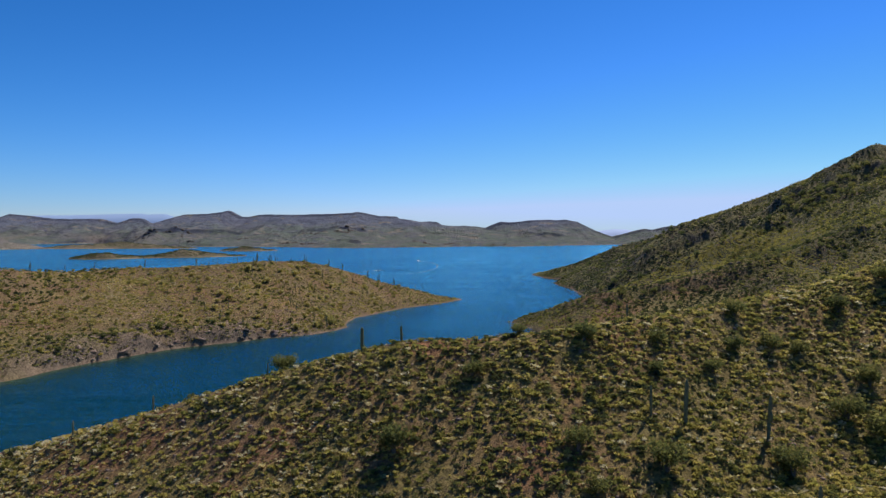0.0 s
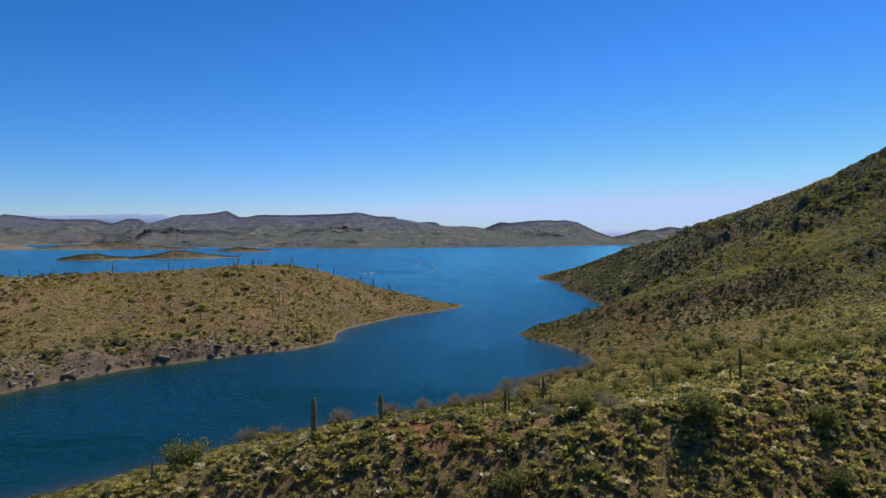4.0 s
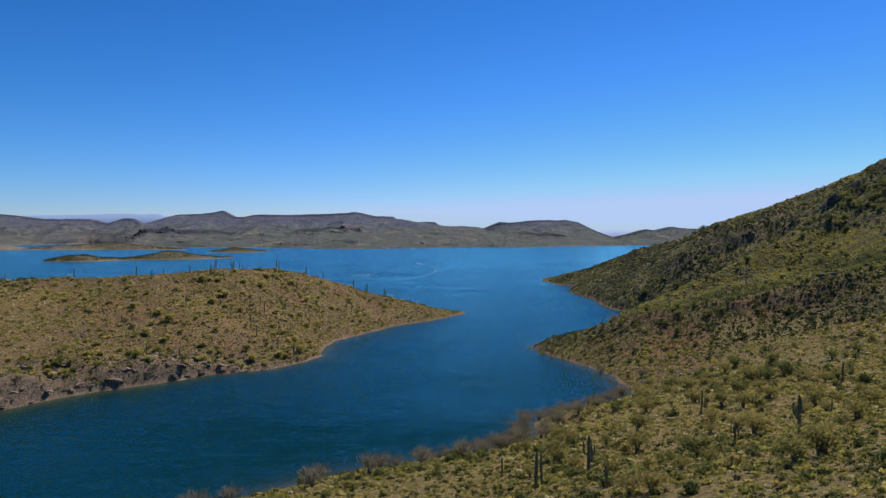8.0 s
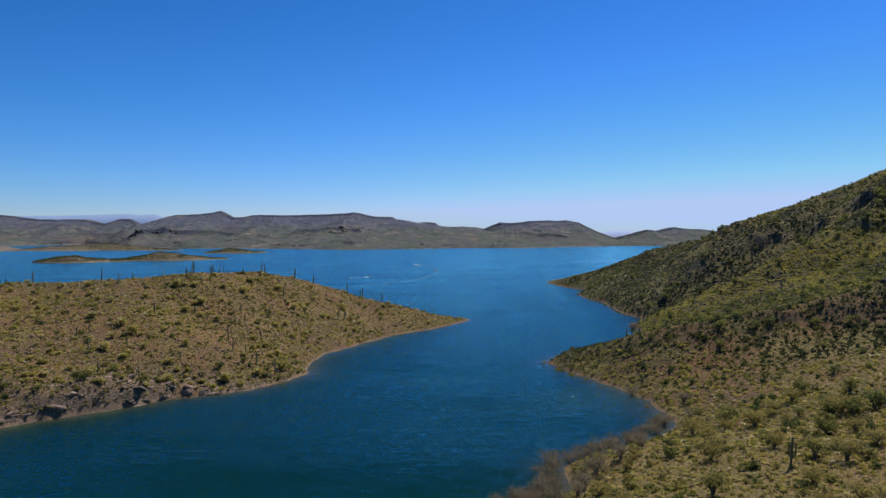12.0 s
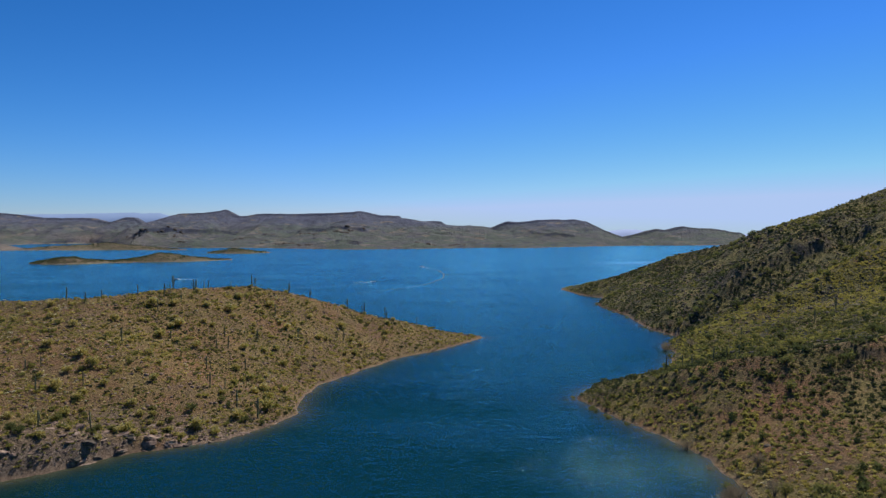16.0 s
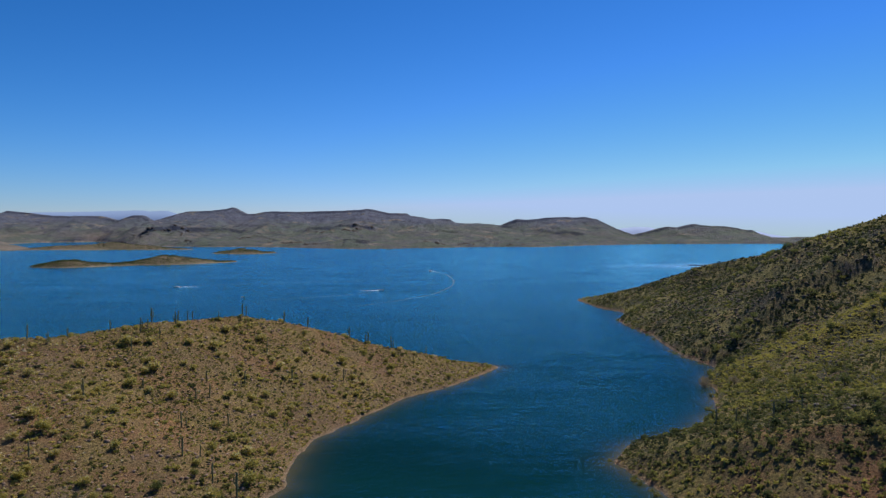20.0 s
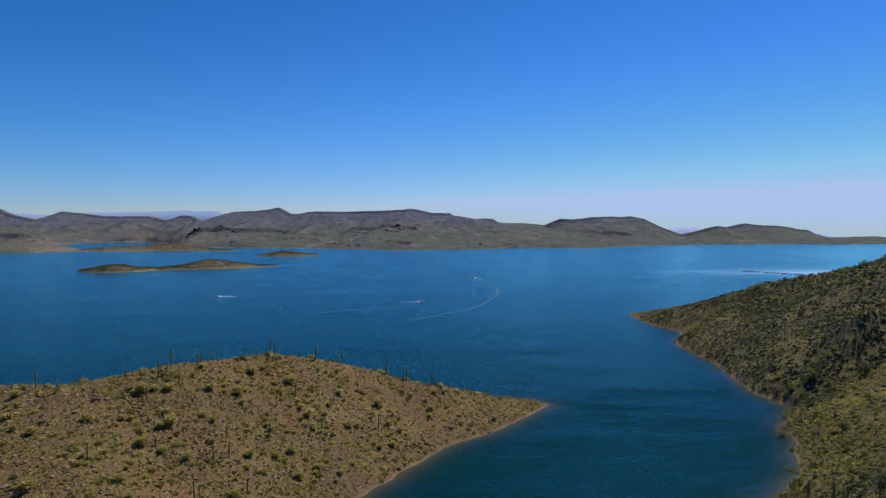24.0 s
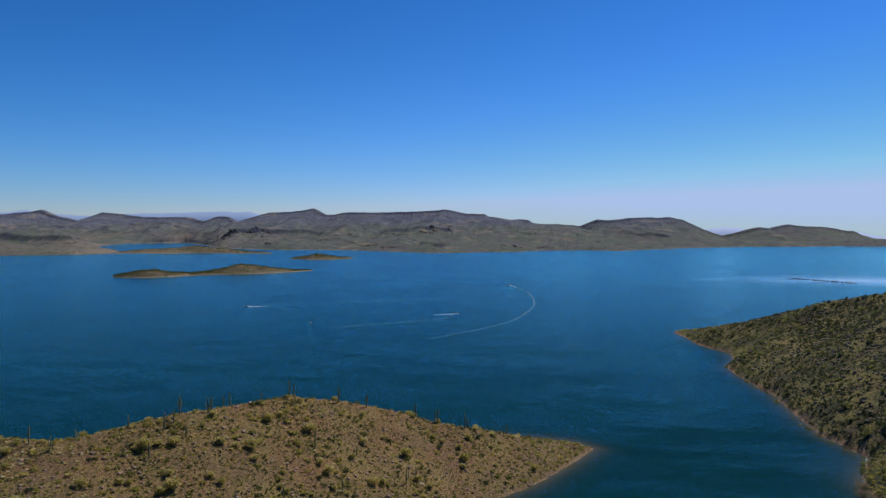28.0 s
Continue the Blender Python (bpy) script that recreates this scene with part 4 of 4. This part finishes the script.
for kind, x, y, size in ((MANY, 54.1, 199.2, 1.12), (MANY, 46.8, 206, 0.66), (TWO, 56.6, 248.4, 0.88), (MANY, 20.3, 194.9, 1.0), (TALL, 12.3, 194.5, 0.97), (TWO, 13.3, 195.2, 0.8),
                         (POLE, 8.8, 212.7, 0.74), (POLE, 74, 226.5, 0.6), (YOUNG, 20, 182, 0.85), (POLE, 7.4, 238, 0.4), (YOUNG, 64, 232, 0.6), (TALL, 96, 262, 0.9)):
    plant([kind], x, y, size)
for x, y in ((-186, 450), (-151, 441), (-142, 438), (-139, 444), (-130, 456), (-121, 460), (-120, 464), (-114, 460), (-118, 446), (-114, 475), (-113.4, 476), (-112, 482), (-96, 501), (-95, 502.5), (-81, 511), (-72, 517),
             (-55, 527), (-48, 530), (-47, 530.5), (-37, 536), (-36, 536.5), (-21, 544), (-104, 495), (-111, 485), (-121, 470), (-196, 446), (-205, 424), (-216, 412), (-228, 398), (-210, 430)):
    plant([POLE, TALL, TALL, ONE, TWO], x, y, pen.uniform(0.65, 1.05))
for x, y in ((-105, 425), (-90, 440), (-89, 427), (-80, 449), (-81, 483), (-86, 407), (-85, 408), (-76, 418), (-62, 431), (-75, 391), (-79, 389), (-112, 376), (-122, 369), (-132, 381), (-129, 384), (-68, 380),
             (-97, 350), (-106, 342), (-115, 408), (-86, 431), (-80, 479), (-68, 486), (-51, 483), (-67, 464)):
    plant([POLE, TALL, POLE, ONE, YOUNG], x, y, pen.uniform(0.6, 1.0))
plant([MANY], -61, 377, 1.0)
for x, y in ((89, 420), (98, 431), (100, 425), (75, 429), (79, 423), (82, 422), (167, 485), (178, 519), (178, 573), (122, 477), (150, 470), (205, 600), (230, 640), (190, 560)):
    plant([POLE, TALL, ONE], x, y, pen.uniform(0.7, 1.1))


# ---------------- trees and large bushes ----------------
def desert_tree(name, seed, leaves, leaf, mat, label, category, group, bare=False, tone=(0.0, 0.5)):
    """A many-stemmed desert tree, 3 m across, 2.6 m high."""
    rs = np.random.default_rng(seed)
    root = tagged(new(name), label, category, group)
    limbs, tips = [], []
    for n in range(6):
        a = n * 1.05 + rs.uniform(-0.3, 0.3)
        r, h = rs.uniform(0.5, 1.1), rs.uniform(1.2, 2.0)
        bend = [(0.05 * math.cos(a), 0.05 * math.sin(a), -0.2), (0.25 * r * math.cos(a), 0.25 * r * math.sin(a), 0.45 * h), (0.6 * r * math.cos(a + 0.2), 0.6 * r * math.sin(a + 0.2), 0.75 * h), (r * math.cos(a + 0.1), r * math.sin(a + 0.1), h)]
        limbs.append(tube(bend, (0.09, 0.06, 0.04, 0.015), 5, 0, False))
        tips += [np.array(bend[2]), np.array(bend[3]), np.array(bend[3]) + rs.normal(0, 0.25, 3)]
    v, f = joined(limbs)
    part("trunk", mesh_from("trunk", v, f, BARK), root)
    tips = np.array(tips)
    p = tips[rs.integers(0, len(tips), leaves)] + rs.normal(0, 0.34, (leaves, 3)) * (1.1, 1.1, 0.8)
    p[:, 2] = np.maximum(p[:, 2], 0.15)
    a, b = rs.normal(0, 1, (2, leaves, 3))
    if bare:
        a = p * (0.5, 0.5, 0.4) + rs.normal(0, 0.3, (leaves, 3)) + (0, 0, 0.4)
    a /= np.linalg.norm(a, axis=1, keepdims=True)
    b = np.cross(a, b)
    b /= np.linalg.norm(b, axis=1, keepdims=True)
    s = leaf * (0.6 + 0.8 * rs.random((leaves, 1)))
    w = s * (0.07 if bare else 0.8)
    v = np.stack([p - a * s, p + a * s * 0.6 + b * w, p + a * s * 0.4 - b * w], 1).reshape(-1, 3)
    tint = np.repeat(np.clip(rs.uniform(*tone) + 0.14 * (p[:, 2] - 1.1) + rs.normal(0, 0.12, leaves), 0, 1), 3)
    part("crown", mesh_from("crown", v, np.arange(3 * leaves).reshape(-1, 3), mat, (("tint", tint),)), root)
    return root


def round_bush(seed):
    """A creosote bush 3 m across: a dense rounded crown down to the ground over a few thin stems."""
    rs = np.random.default_rng(seed)
    root = tagged(new("creosote_bush"), "rounded yellow-olive creosote bush on the dry peninsula", "bush", "bushes on the peninsula")
    stems = []
    for n in range(5):
        a = n * 1.25 + rs.uniform(-0.3, 0.3)
        stems.append(tube([(0, 0, -0.2), (0.3 * math.cos(a), 0.3 * math.sin(a), 0.6), (0.75 * math.cos(a), 0.75 * math.sin(a), 1.4)], (0.05, 0.035, 0.012), 5, 0, False))
    v, f = joined(stems)
    part("trunk", mesh_from("trunk", v, f, BARK), root)
    count = 480
    lump = np.array([(0.62 * math.cos(a) * k, 0.62 * math.sin(a) * k, 0.75 + 0.45 * rs.random()) for k in (0.5, 1.0) for a in rs.uniform(0, 6.28, 6)])
    d = rs.normal(0, 1, (count, 3))
    d /= np.linalg.norm(d, axis=1, keepdims=True)
    p = lump[rs.integers(0, len(lump), count)] + d * (0.72, 0.72, 0.62) * rs.random((count, 1)) ** 0.45
    p[:, 2] = np.abs(p[:, 2]) + 0.05
    up = d + rs.normal(0, 0.6, (count, 3)) + (0, 0, 0.3)
    up /= np.linalg.norm(up, axis=1, keepdims=True)
    side = np.cross(up, rs.normal(0, 1, (count, 3)))
    side /= np.linalg.norm(side, axis=1, keepdims=True)
    s = 0.15 * rs.uniform(0.6, 1.4, (count, 1))
    v = np.stack([p - side * s * 0.7 - up * s * 0.7, p + side * s * 0.7 - up * s * 0.7, p + up * s], 1).reshape(-1, 3)
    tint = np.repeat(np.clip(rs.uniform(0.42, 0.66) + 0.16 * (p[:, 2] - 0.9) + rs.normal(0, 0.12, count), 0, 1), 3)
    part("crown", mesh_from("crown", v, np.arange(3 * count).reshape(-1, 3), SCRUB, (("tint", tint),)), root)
    return root


GREEN = [desert_tree("palo_verde_tree", 60 + n, 1500, 0.115, TREE_LEAF, "low spreading olive-green desert tree with many stems", "tree", "desert trees", tone=(0.1, 0.42)) for n in range(5)]
ROUND = [round_bush(110 + n) for n in range(6)]
FAR_GREEN = [desert_tree("mesquite_tree", 70 + n, 300, 0.17, TREE_LEAF, "dark green rounded desert tree on the slope", "tree", "trees on the far slopes") for n in range(5)]
GOLD = [desert_tree("mesquite_bush", 90 + n, 800, 0.11, TREE_LEAF, "large fuzzy golden-brown desert bush by the cove", "bush", "golden bushes", tone=(0.45, 0.85)) for n in range(3)]
GREY = [desert_tree("bare_bush", 80 + n, 700, 0.30, DRY_TWIG, "leafless grey-brown bush of fine twigs near the shore", "bush", "bare bushes", True) for n in range(3)]
models += ROUND + GREEN + FAR_GREEN + GOLD + GREY
for x, y, size in ((-6, 88, 0.9), (26, 83, 0.95), (42, 86, 0.95), (54, 96, 0.9), (57, 92, 1.1), (-24, 109, 0.8), (20, 102, 0.7), (31, 104, 0.6), (43, 106, 0.65), (49, 108, 0.7), (53, 107, 0.6), (38, 101, 0.55), (29, 98, 0.5),
                   (16, 85, 0.75), (4, 98, 0.6), (17, 79, 0.6), (11, 105, 0.5), (63, 115, 0.8), (46, 114, 0.7), (60, 101, 0.8), (74, 120, 0.9)):
    plant(GREEN, x, y, 1.6 * size, 0.15)
for x, y, size in ((14, 108, 0.62), (9, 110, 0.5), (-4, 110.5, 0.5), (24, 262, 1.2), (28, 270, 1.3), (34, 274, 1.1), (41, 284, 1.0), (-6, 236, 1.2), (3, 243, 1.3), (-16, 228, 1.2), (-26, 221, 1.3), (17, 252, 1.2), (22, 258, 1.0),
                   (100, 512, 1.4), (103, 520, 1.2), (108, 500, 1.1), (62, 313, 1.1), (66, 330, 1.0), (57, 352, 1.2), (122, 575, 1.3), (126, 560, 1.2), (-14, 232, 1.0), (8, 247, 1.1)):
    plant(GREY, x, y, 1.4 * size, 0.15)
for x, y in ((74, 253), (73, 268), (39, 170), (54, 215), (23, 172), (45, 175), (92, 272), (38, 198), (35, 222), (70, 230), (80, 245), (60, 262), (86, 285), (96, 300), (90, 312), (76, 296), (66, 284), (48, 262), (40, 240), (55, 238)):
    plant(GREEN[:2] + GOLD + GOLD + GOLD, x, y, pen.uniform(1.2, 2.1), 0.15)
for x, y in ((-118, 372), (-121, 393), (-107, 378), (-95, 370), (-89, 353), (-95, 385), (-74, 363), (-66, 374), (-95, 423), (-108, 423), (-72, 409), (-66, 403), (-72, 446), (-68, 495), (-54, 499), (-81, 435), (-134, 397), (-135, 415),
             (-126, 427), (-121, 449), (-106, 437), (-104, 462), (-96, 466), (-84, 486), (-97, 483), (-62, 393), (-60, 384), (-112, 351), (-120, 382), (-115, 387), (-115, 455), (-73, 470), (-60, 475), (-48, 488), (-35, 512), (-155, 437)):
    plant(ROUND, x, y, pen.uniform(1.3, 2.2), 0.1)
made = 0
while made < 190:
    x, y = pen.uniform(-190, -5), pen.uniform(290, 545)
    if float(point_shore(np.array([x]), np.array([y]))[0]) > 4:
        plant(ROUND, x, y, pen.uniform(0.7, 1.4), 0.1)
        made += 1
made = 0
while made < 150:
    x, y = pen.uniform(70, 300), pen.uniform(340, 880)
    if float(main_shore(np.array([x]), np.array([y]))[0]) > 2 and x < 150 + 0.25 * (y - 340) + 40:
        plant(FAR_GREEN, x, y, pen.uniform(0.8, 1.7), 0.15)
        made += 1

for line, count, spread, low_size, high_size in ((GREEN_GULLY, 46, 9, 0.9, 2.2), (WALLS[3][0], 22, 5, 0.7, 1.5), (WALLS[1][0], 60, 12, 1.0, 2.4), (WALLS[2][0], 26, 7, 0.8, 1.8), ([(62, 300), (76, 296), (84, 282), (100, 284), (125, 300)], 14, 4, 1.0, 1.9)):
    for _ in range(count):
        k = pen.uniform(0, len(line) - 1.001)
        (ax, ay), (bx, by) = line[int(k)], line[int(k) + 1]
        plant(FAR_GREEN, ax + (bx - ax) * (k % 1) + pen.gauss(0, spread), ay + (by - ay) * (k % 1) + pen.gauss(0, spread), pen.uniform(low_size, high_size), 0.15)


# ---------------- rocks ----------------
def boulder(seed, fine=2):
    bm = bmesh.new()
    bmesh.ops.create_icosphere(bm, subdivisions=fine, radius=0.5)
    for v in bm.verts:
        d = v.co.normalized()
        d /= (abs(d.x) ** 4 + abs(d.y) ** 4 + abs(d.z) ** 4) ** 0.25
        k = 1 + 0.5 * noise.noise(d * 1.3 + Vector((seed * 7.1, 0, 0))) + 0.35 * noise.noise(d * 2.9 + Vector((0, seed * 3.3, 0)))
        v.co = Vector((d.x * 0.5 * k, d.y * 0.4 * k, d.z * 0.34 * k))
    me = bpy.data.meshes.new("boulder")
    bm.to_mesh(me)
    bm.free()
    return me


STONES = [boulder(n) for n in range(8)]
for n, me in enumerate(STONES):
    me.materials.append((ROCK, DARK_ROCK, ROCK, PALE_ROCK, ROCK, DARK_ROCK, ROCK, PALE_ROCK)[n])


def stone_arrays(me):
    v = np.empty(len(me.vertices) * 3, np.float32)
    me.vertices.foreach_get("co", v)
    return v.reshape(-1, 3), np.array([tuple(p.vertices) for p in me.polygons])


def outcrop(label, spots):
    """A bank of boulders: every boulder is a part."""
    root = tagged(new("rock_outcrop"), label, "rocks", "rock banks on the shore")
    cx, cy = spots[0][:2]
    root.location = (cx, cy, on_ground(cx, cy))
    for x, y, size, turn in spots:
        ob = part("boulder", STONES[pen.randrange(8)], root)
        ob.matrix_basis = Matrix.Translation(-root.location) @ pose(x, y, on_ground(x, y, 0) - 0.22 * size, pen.uniform(-30, 30), pen.uniform(-20, 20), turn + pen.uniform(-45, 45)) @ Matrix.Diagonal((size * pen.uniform(1.0, 2.2), size, size * pen.uniform(0.5, 1.1), 1))


def along_shore(ring, a, b, count, low, high, biggest):
    """Places inland of a stretch of the shoreline, from corner a to corner b."""
    out = []
    for _ in range(count):
        k = pen.uniform(a, b)
        n = int(k)
        (ax, ay), (bx, by) = ring[n], ring[n + 1]
        x, y = ax + (bx - ax) * (k - n), ay + (by - ay) * (k - n)
        nx, ny = ay - by, bx - ax
        q = pen.uniform(low, high) / math.hypot(nx, ny)
        out.append((x + nx * q, y + ny * q, 0.5 + (biggest - 0.5) * pen.random() ** 2.4, math.degrees(math.atan2(by - ay, bx - ax))))
    return out


outcrop("broken grey and pink rock ledges above the waterline", along_shore(POINT_SHORE, 4.6, 8.0, 170, -0.3, 17, 2.8))
outcrop("dark broken rock bank with pale boulders along the water", along_shore(POINT_SHORE, 8.0, 9.6, 130, -0.3, 12, 2.8))
outcrop("low dark rock bank at the foot of the peninsula", along_shore(POINT_SHORE, 9.6, 11.4, 110, -0.3, 4, 1.6))
outcrop("stony foreshore of the near cape", along_shore(MAIN_SHORE, 13.0, 16.6, 70, 0.0, 4, 1.3))

for x, y, *_ in along_shore(POINT_SHORE, 3.6, 11.5, 70, 2.5, 20, 1.0):
    plant(ROUND + GREEN, x, y, pen.uniform(0.5, 1.2), 0.15)

for x, y, *_ in along_shore(MAIN_SHORE, 5.0, 12.2, 70, 1.0, 7.5, 1.0):
    plant(GREY, x, y, pen.uniform(1.0, 1.8), 0.15)
for x, y, *_ in along_shore(MAIN_SHORE, 12.2, 29.0, 40, 0.8, 3.0, 1.0):
    plant(GREY + FAR_GREEN, x, y, pen.uniform(0.5, 1.0), 0.15)

for _ in range(70):
    x, y = pen.uniform(10, 110), pen.uniform(165, 310)
    if inside(np.array([x - 4]), np.array([y]), MAIN_SHORE)[0]:
        plant(GOLD, x, y, pen.uniform(0.9, 1.8), 0.15)


def stone_field(name, spots, mat, label):
    kinds = [stone_arrays(boulder(20 + n, 1)) for n in range(6)]
    x, y, size = np.array(spots).T
    z = land_height(x, y)
    ok = z > -0.4
    return scatter(name, kinds, np.stack([x, y, z - 0.05], -1)[ok], size[ok], np.zeros(ok.sum()), mat, label, "stones")


small = along_shore(POINT_SHORE, 3.0, 19.2, 900, -0.6, 2.6, 0.9)
stone_field("shore_stones", [(x, y, s * 0.6) for x, y, s, _ in small], PALE_ROCK, "pale bleached stones along the peninsula's waterline")
small = along_shore(MAIN_SHORE, 6.0, 30.0, 900, -0.6, 2.2, 1.0)
stone_field("cape_stones", [(x, y, s * 0.7) for x, y, s, _ in small], PALE_ROCK, "pinkish stones along the mainland's waterline")
small = [(pen.uniform(-80, 85), pen.uniform(76, 135), 0.15 + 0.6 * pen.random() ** 3) for _ in range(2600)]
stone_field("hill_stones", small, ROCK, "reddish-brown stones strewn over the hillside")
small = [(x, y, 0.3 + 1.2 * pen.random() ** 3) for x, y in ((pen.uniform(-150, 10), pen.uniform(330, 560)) for _ in range(5200)) if inside(np.array([x]), np.array([y]), POINT_SHORE)[0]]
stone_field("point_stones", small, ROCK, "brown stones strewn over the peninsula")

small = []
while len(small) < 3800:
    x, y = pen.uniform(60, 420), pen.uniform(335, 880)
    a, b = np.array([x]), np.array([y])
    seam = fbm(a + 0.5 * b, 0.5 * b - 0.2 * a, 55, 3, 131)[0]
    if pen.random() < (seam - 0.08) * 5 and inside(a - 6, b, MAIN_SHORE)[0]:
        small.append((x, y, 0.7 + 2.0 * pen.random() ** 2.2))
stone_field("slope_rocks", small, DARK_ROCK, "dark broken rock seams across the mountain slope")


# dark lava outcrops on the far slopes: spot, spread and number of blocks
kinds = [stone_arrays(boulder(40 + n, 1)) for n in range(6)]
spots = []
for x, y, wide, count in ((-961, 3411, 20, 7), (-710, 3119, 26, 8), (-657, 3141, 26, 9), (-600, 3050, 22, 7), (-540, 2960, 22, 6), (-1424, 3545, 45, 12), (-1360, 3590, 50, 12), (-1294, 3639, 40, 8), (-512, 3574, 30, 9),
                          (-459, 3682, 35, 9), (-637, 3528, 30, 7), (-864, 3588, 34, 7), (-1073, 3112, 24, 5), (-76, 3003, 22, 5), (60, 3080, 30, 6), (256, 3120, 24, 4), (-1722, 2779, 34, 6), (-1560, 3640, 60, 9), (380, 3600, 60, 8)):
    for _ in range(count):
        spots.append((x + pen.gauss(0, wide), y + pen.gauss(0, 0.6 * wide), pen.uniform(8, 26)))
px, py, size = np.array(spots).T
scatter("far_outcrops", kinds, np.stack([px, py, far_height(px, py) - 0.15 * size], -1), size, 0 * size, DARK_ROCK, "dark lava outcrops on the far desert slopes", "rocks")


# ---------------- boats and floats ----------------
def boat(x, y, heading, size, label):
    root = tagged(new("motorboat"), label, "boat", "boats on the lake")
    root.matrix_basis = pose(x, y, 0.05, 0, 0, heading) @ Matrix.Scale(size, 4)
    secs = [(-3.0, 1.0), (-1.0, 1.1), (1.2, 1.0), (2.4, 0.6), (3.1, 0.08)]
    v = []
    for yy, w in secs:
        v += [(-w * 0.7, yy, 0.0), (-w, yy, 0.75 + 0.1 * max(yy, 0)), (w, yy, 0.75 + 0.1 * max(yy, 0)), (w * 0.7, yy, 0.0)]
    f = []
    for n in range(len(secs) - 1):
        for k in range(4):
            a, b = 4 * n + k, 4 * n + (k + 1) % 4
            f += [(a, b, b + 4), (a, b + 4, a + 4)]
    f += [(0, 1, 2), (0, 2, 3), (16, 18, 17), (16, 19, 18)]
    part("hull", mesh_from("hull", v, f, HULL), root)
    for nm, (sx, sy, sz), (px, py, pz), mat in (("windshield", (1.4, 0.2, 0.6), (0, 0.7, 1.1), DARK), ("seat", (1.5, 0.8, 0.5), (0, -1.4, 1.0), HULL), ("outboard_motor", (0.5, 0.6, 1.2), (0, -3.2, 0.7), DARK)):
        bm = bmesh.new()
        bmesh.ops.create_cube(bm, size=1.0, matrix=Matrix.LocRotScale((px, py, pz), None, (sx, sy, sz)))
        bmesh.ops.bevel(bm, geom=bm.edges[:], offset=0.08, segments=2, affect="EDGES")
        me = bpy.data.meshes.new(nm)
        bm.to_mesh(me)
        bm.free()
        me.materials.append(mat)
        part(nm, me, root)
    return root


def wake(spine, label, churn=0.9, mat=FOAM):
    """Churned foam behind a boat, widening and fading out along its track."""
    pts = np.array([p[:2] for p in spine], float)
    k = np.linspace(0, len(pts) - 1, 60)
    c = np.stack([np.interp(k, range(len(pts)), pts[:, n]) for n in (0, 1)], 1)
    for _ in range(6):
        c[1:-1] = 0.25 * c[:-2] + 0.5 * c[1:-1] + 0.25 * c[2:]
    w = np.interp(k, range(len(pts)), [p[2] for p in spine]) * (0.7 + 0.6 * rng.random(60))
    d = np.gradient(c, axis=0)
    d /= np.linalg.norm(d, axis=1, keepdims=True)
    s = np.stack([-d[:, 1], d[:, 0]], 1) * w[:, None]
    h = 0.03 + (0.04 + 0.08 * churn) * rng.random((60, 1)) + churn * np.exp(-np.arange(60) / 4.0)[:, None]
    v = np.concatenate([np.c_[c - s, 0 * h + 0.02], np.c_[c, h], np.c_[c + s, 0 * h + 0.02]])
    ob = new("wake", mesh_from("wake", v, grid_faces(60, 3), mat))
    return tagged(ob, label, "wake", kind="stuff")


boat(-48, 1385, 35, 1.15, "small white motorboat turning on the lake")
wake([(-46, 1382, 1.0), (-40, 1372, 0.8), (-35, 1354, 0.3)], "short white wake behind a turning boat")
boat(-336, 1047, 78, 0.85, "white motorboat running across the lake")
wake([(-334, 1047, 0.9), (-322, 1049, 0.8), (-312, 1050, 0.2)], "short white wake behind a motorboat")
boat(-90, 1005, -80, 0.85, "white motorboat heading over open water")
wake([(-92, 1004.5, 0.9), (-102, 1002, 0.8), (-113, 1000, 0.2)], "short white wake behind a running motorboat")
boat(-220, 918, 60, 0.6, "small dark-seated watercraft on the open lake")

for spine, label in (([(-330, 1064, 0.3), (-220, 1118, 0.6), (-116, 1162, 0.4)], "long faint line of an old wake across the lake"),
                     ([(-193, 889, 0.3), (-140, 930, 0.6), (-95, 968, 0.4)], "faint ripple line trailing a distant boat"),
                     ([(-95, 836, 0.3), (-60, 890, 0.6), (-28, 960, 0.8), (-9, 1080, 0.9), (-9, 1180, 0.9), (-18, 1280, 0.8), (-35, 1354, 0.5)], "curved ripple line left by a turning boat")):
    wake(spine, label, 0.0, RIPPLE)

boom = tagged(new("log_boom"), "dark line of floating logs far out on the lake", "floats")
boom.location = (441, 1600, 0)
for n in range(22):
    k = n / 21
    v, f = tube([(-2.2, 0, 0), (2.2, 0.2, 0.1)], (0.7, 0.6), 7, 0, False)
    ob = part("log", mesh_from("log", v, f, DARK), boom)
    ob.matrix_basis = pose(66 * k + pen.uniform(-1.5, 1.5), -108 * k + pen.uniform(-2, 2), 0.25, 0, 0, pen.uniform(-60, 20) - 30) @ Matrix.Scale(pen.uniform(0.6, 1.6), 4)
for ob in models:
    for child in list(ob.children):
        bpy.data.objects.remove(child)
    bpy.data.objects.remove(ob)
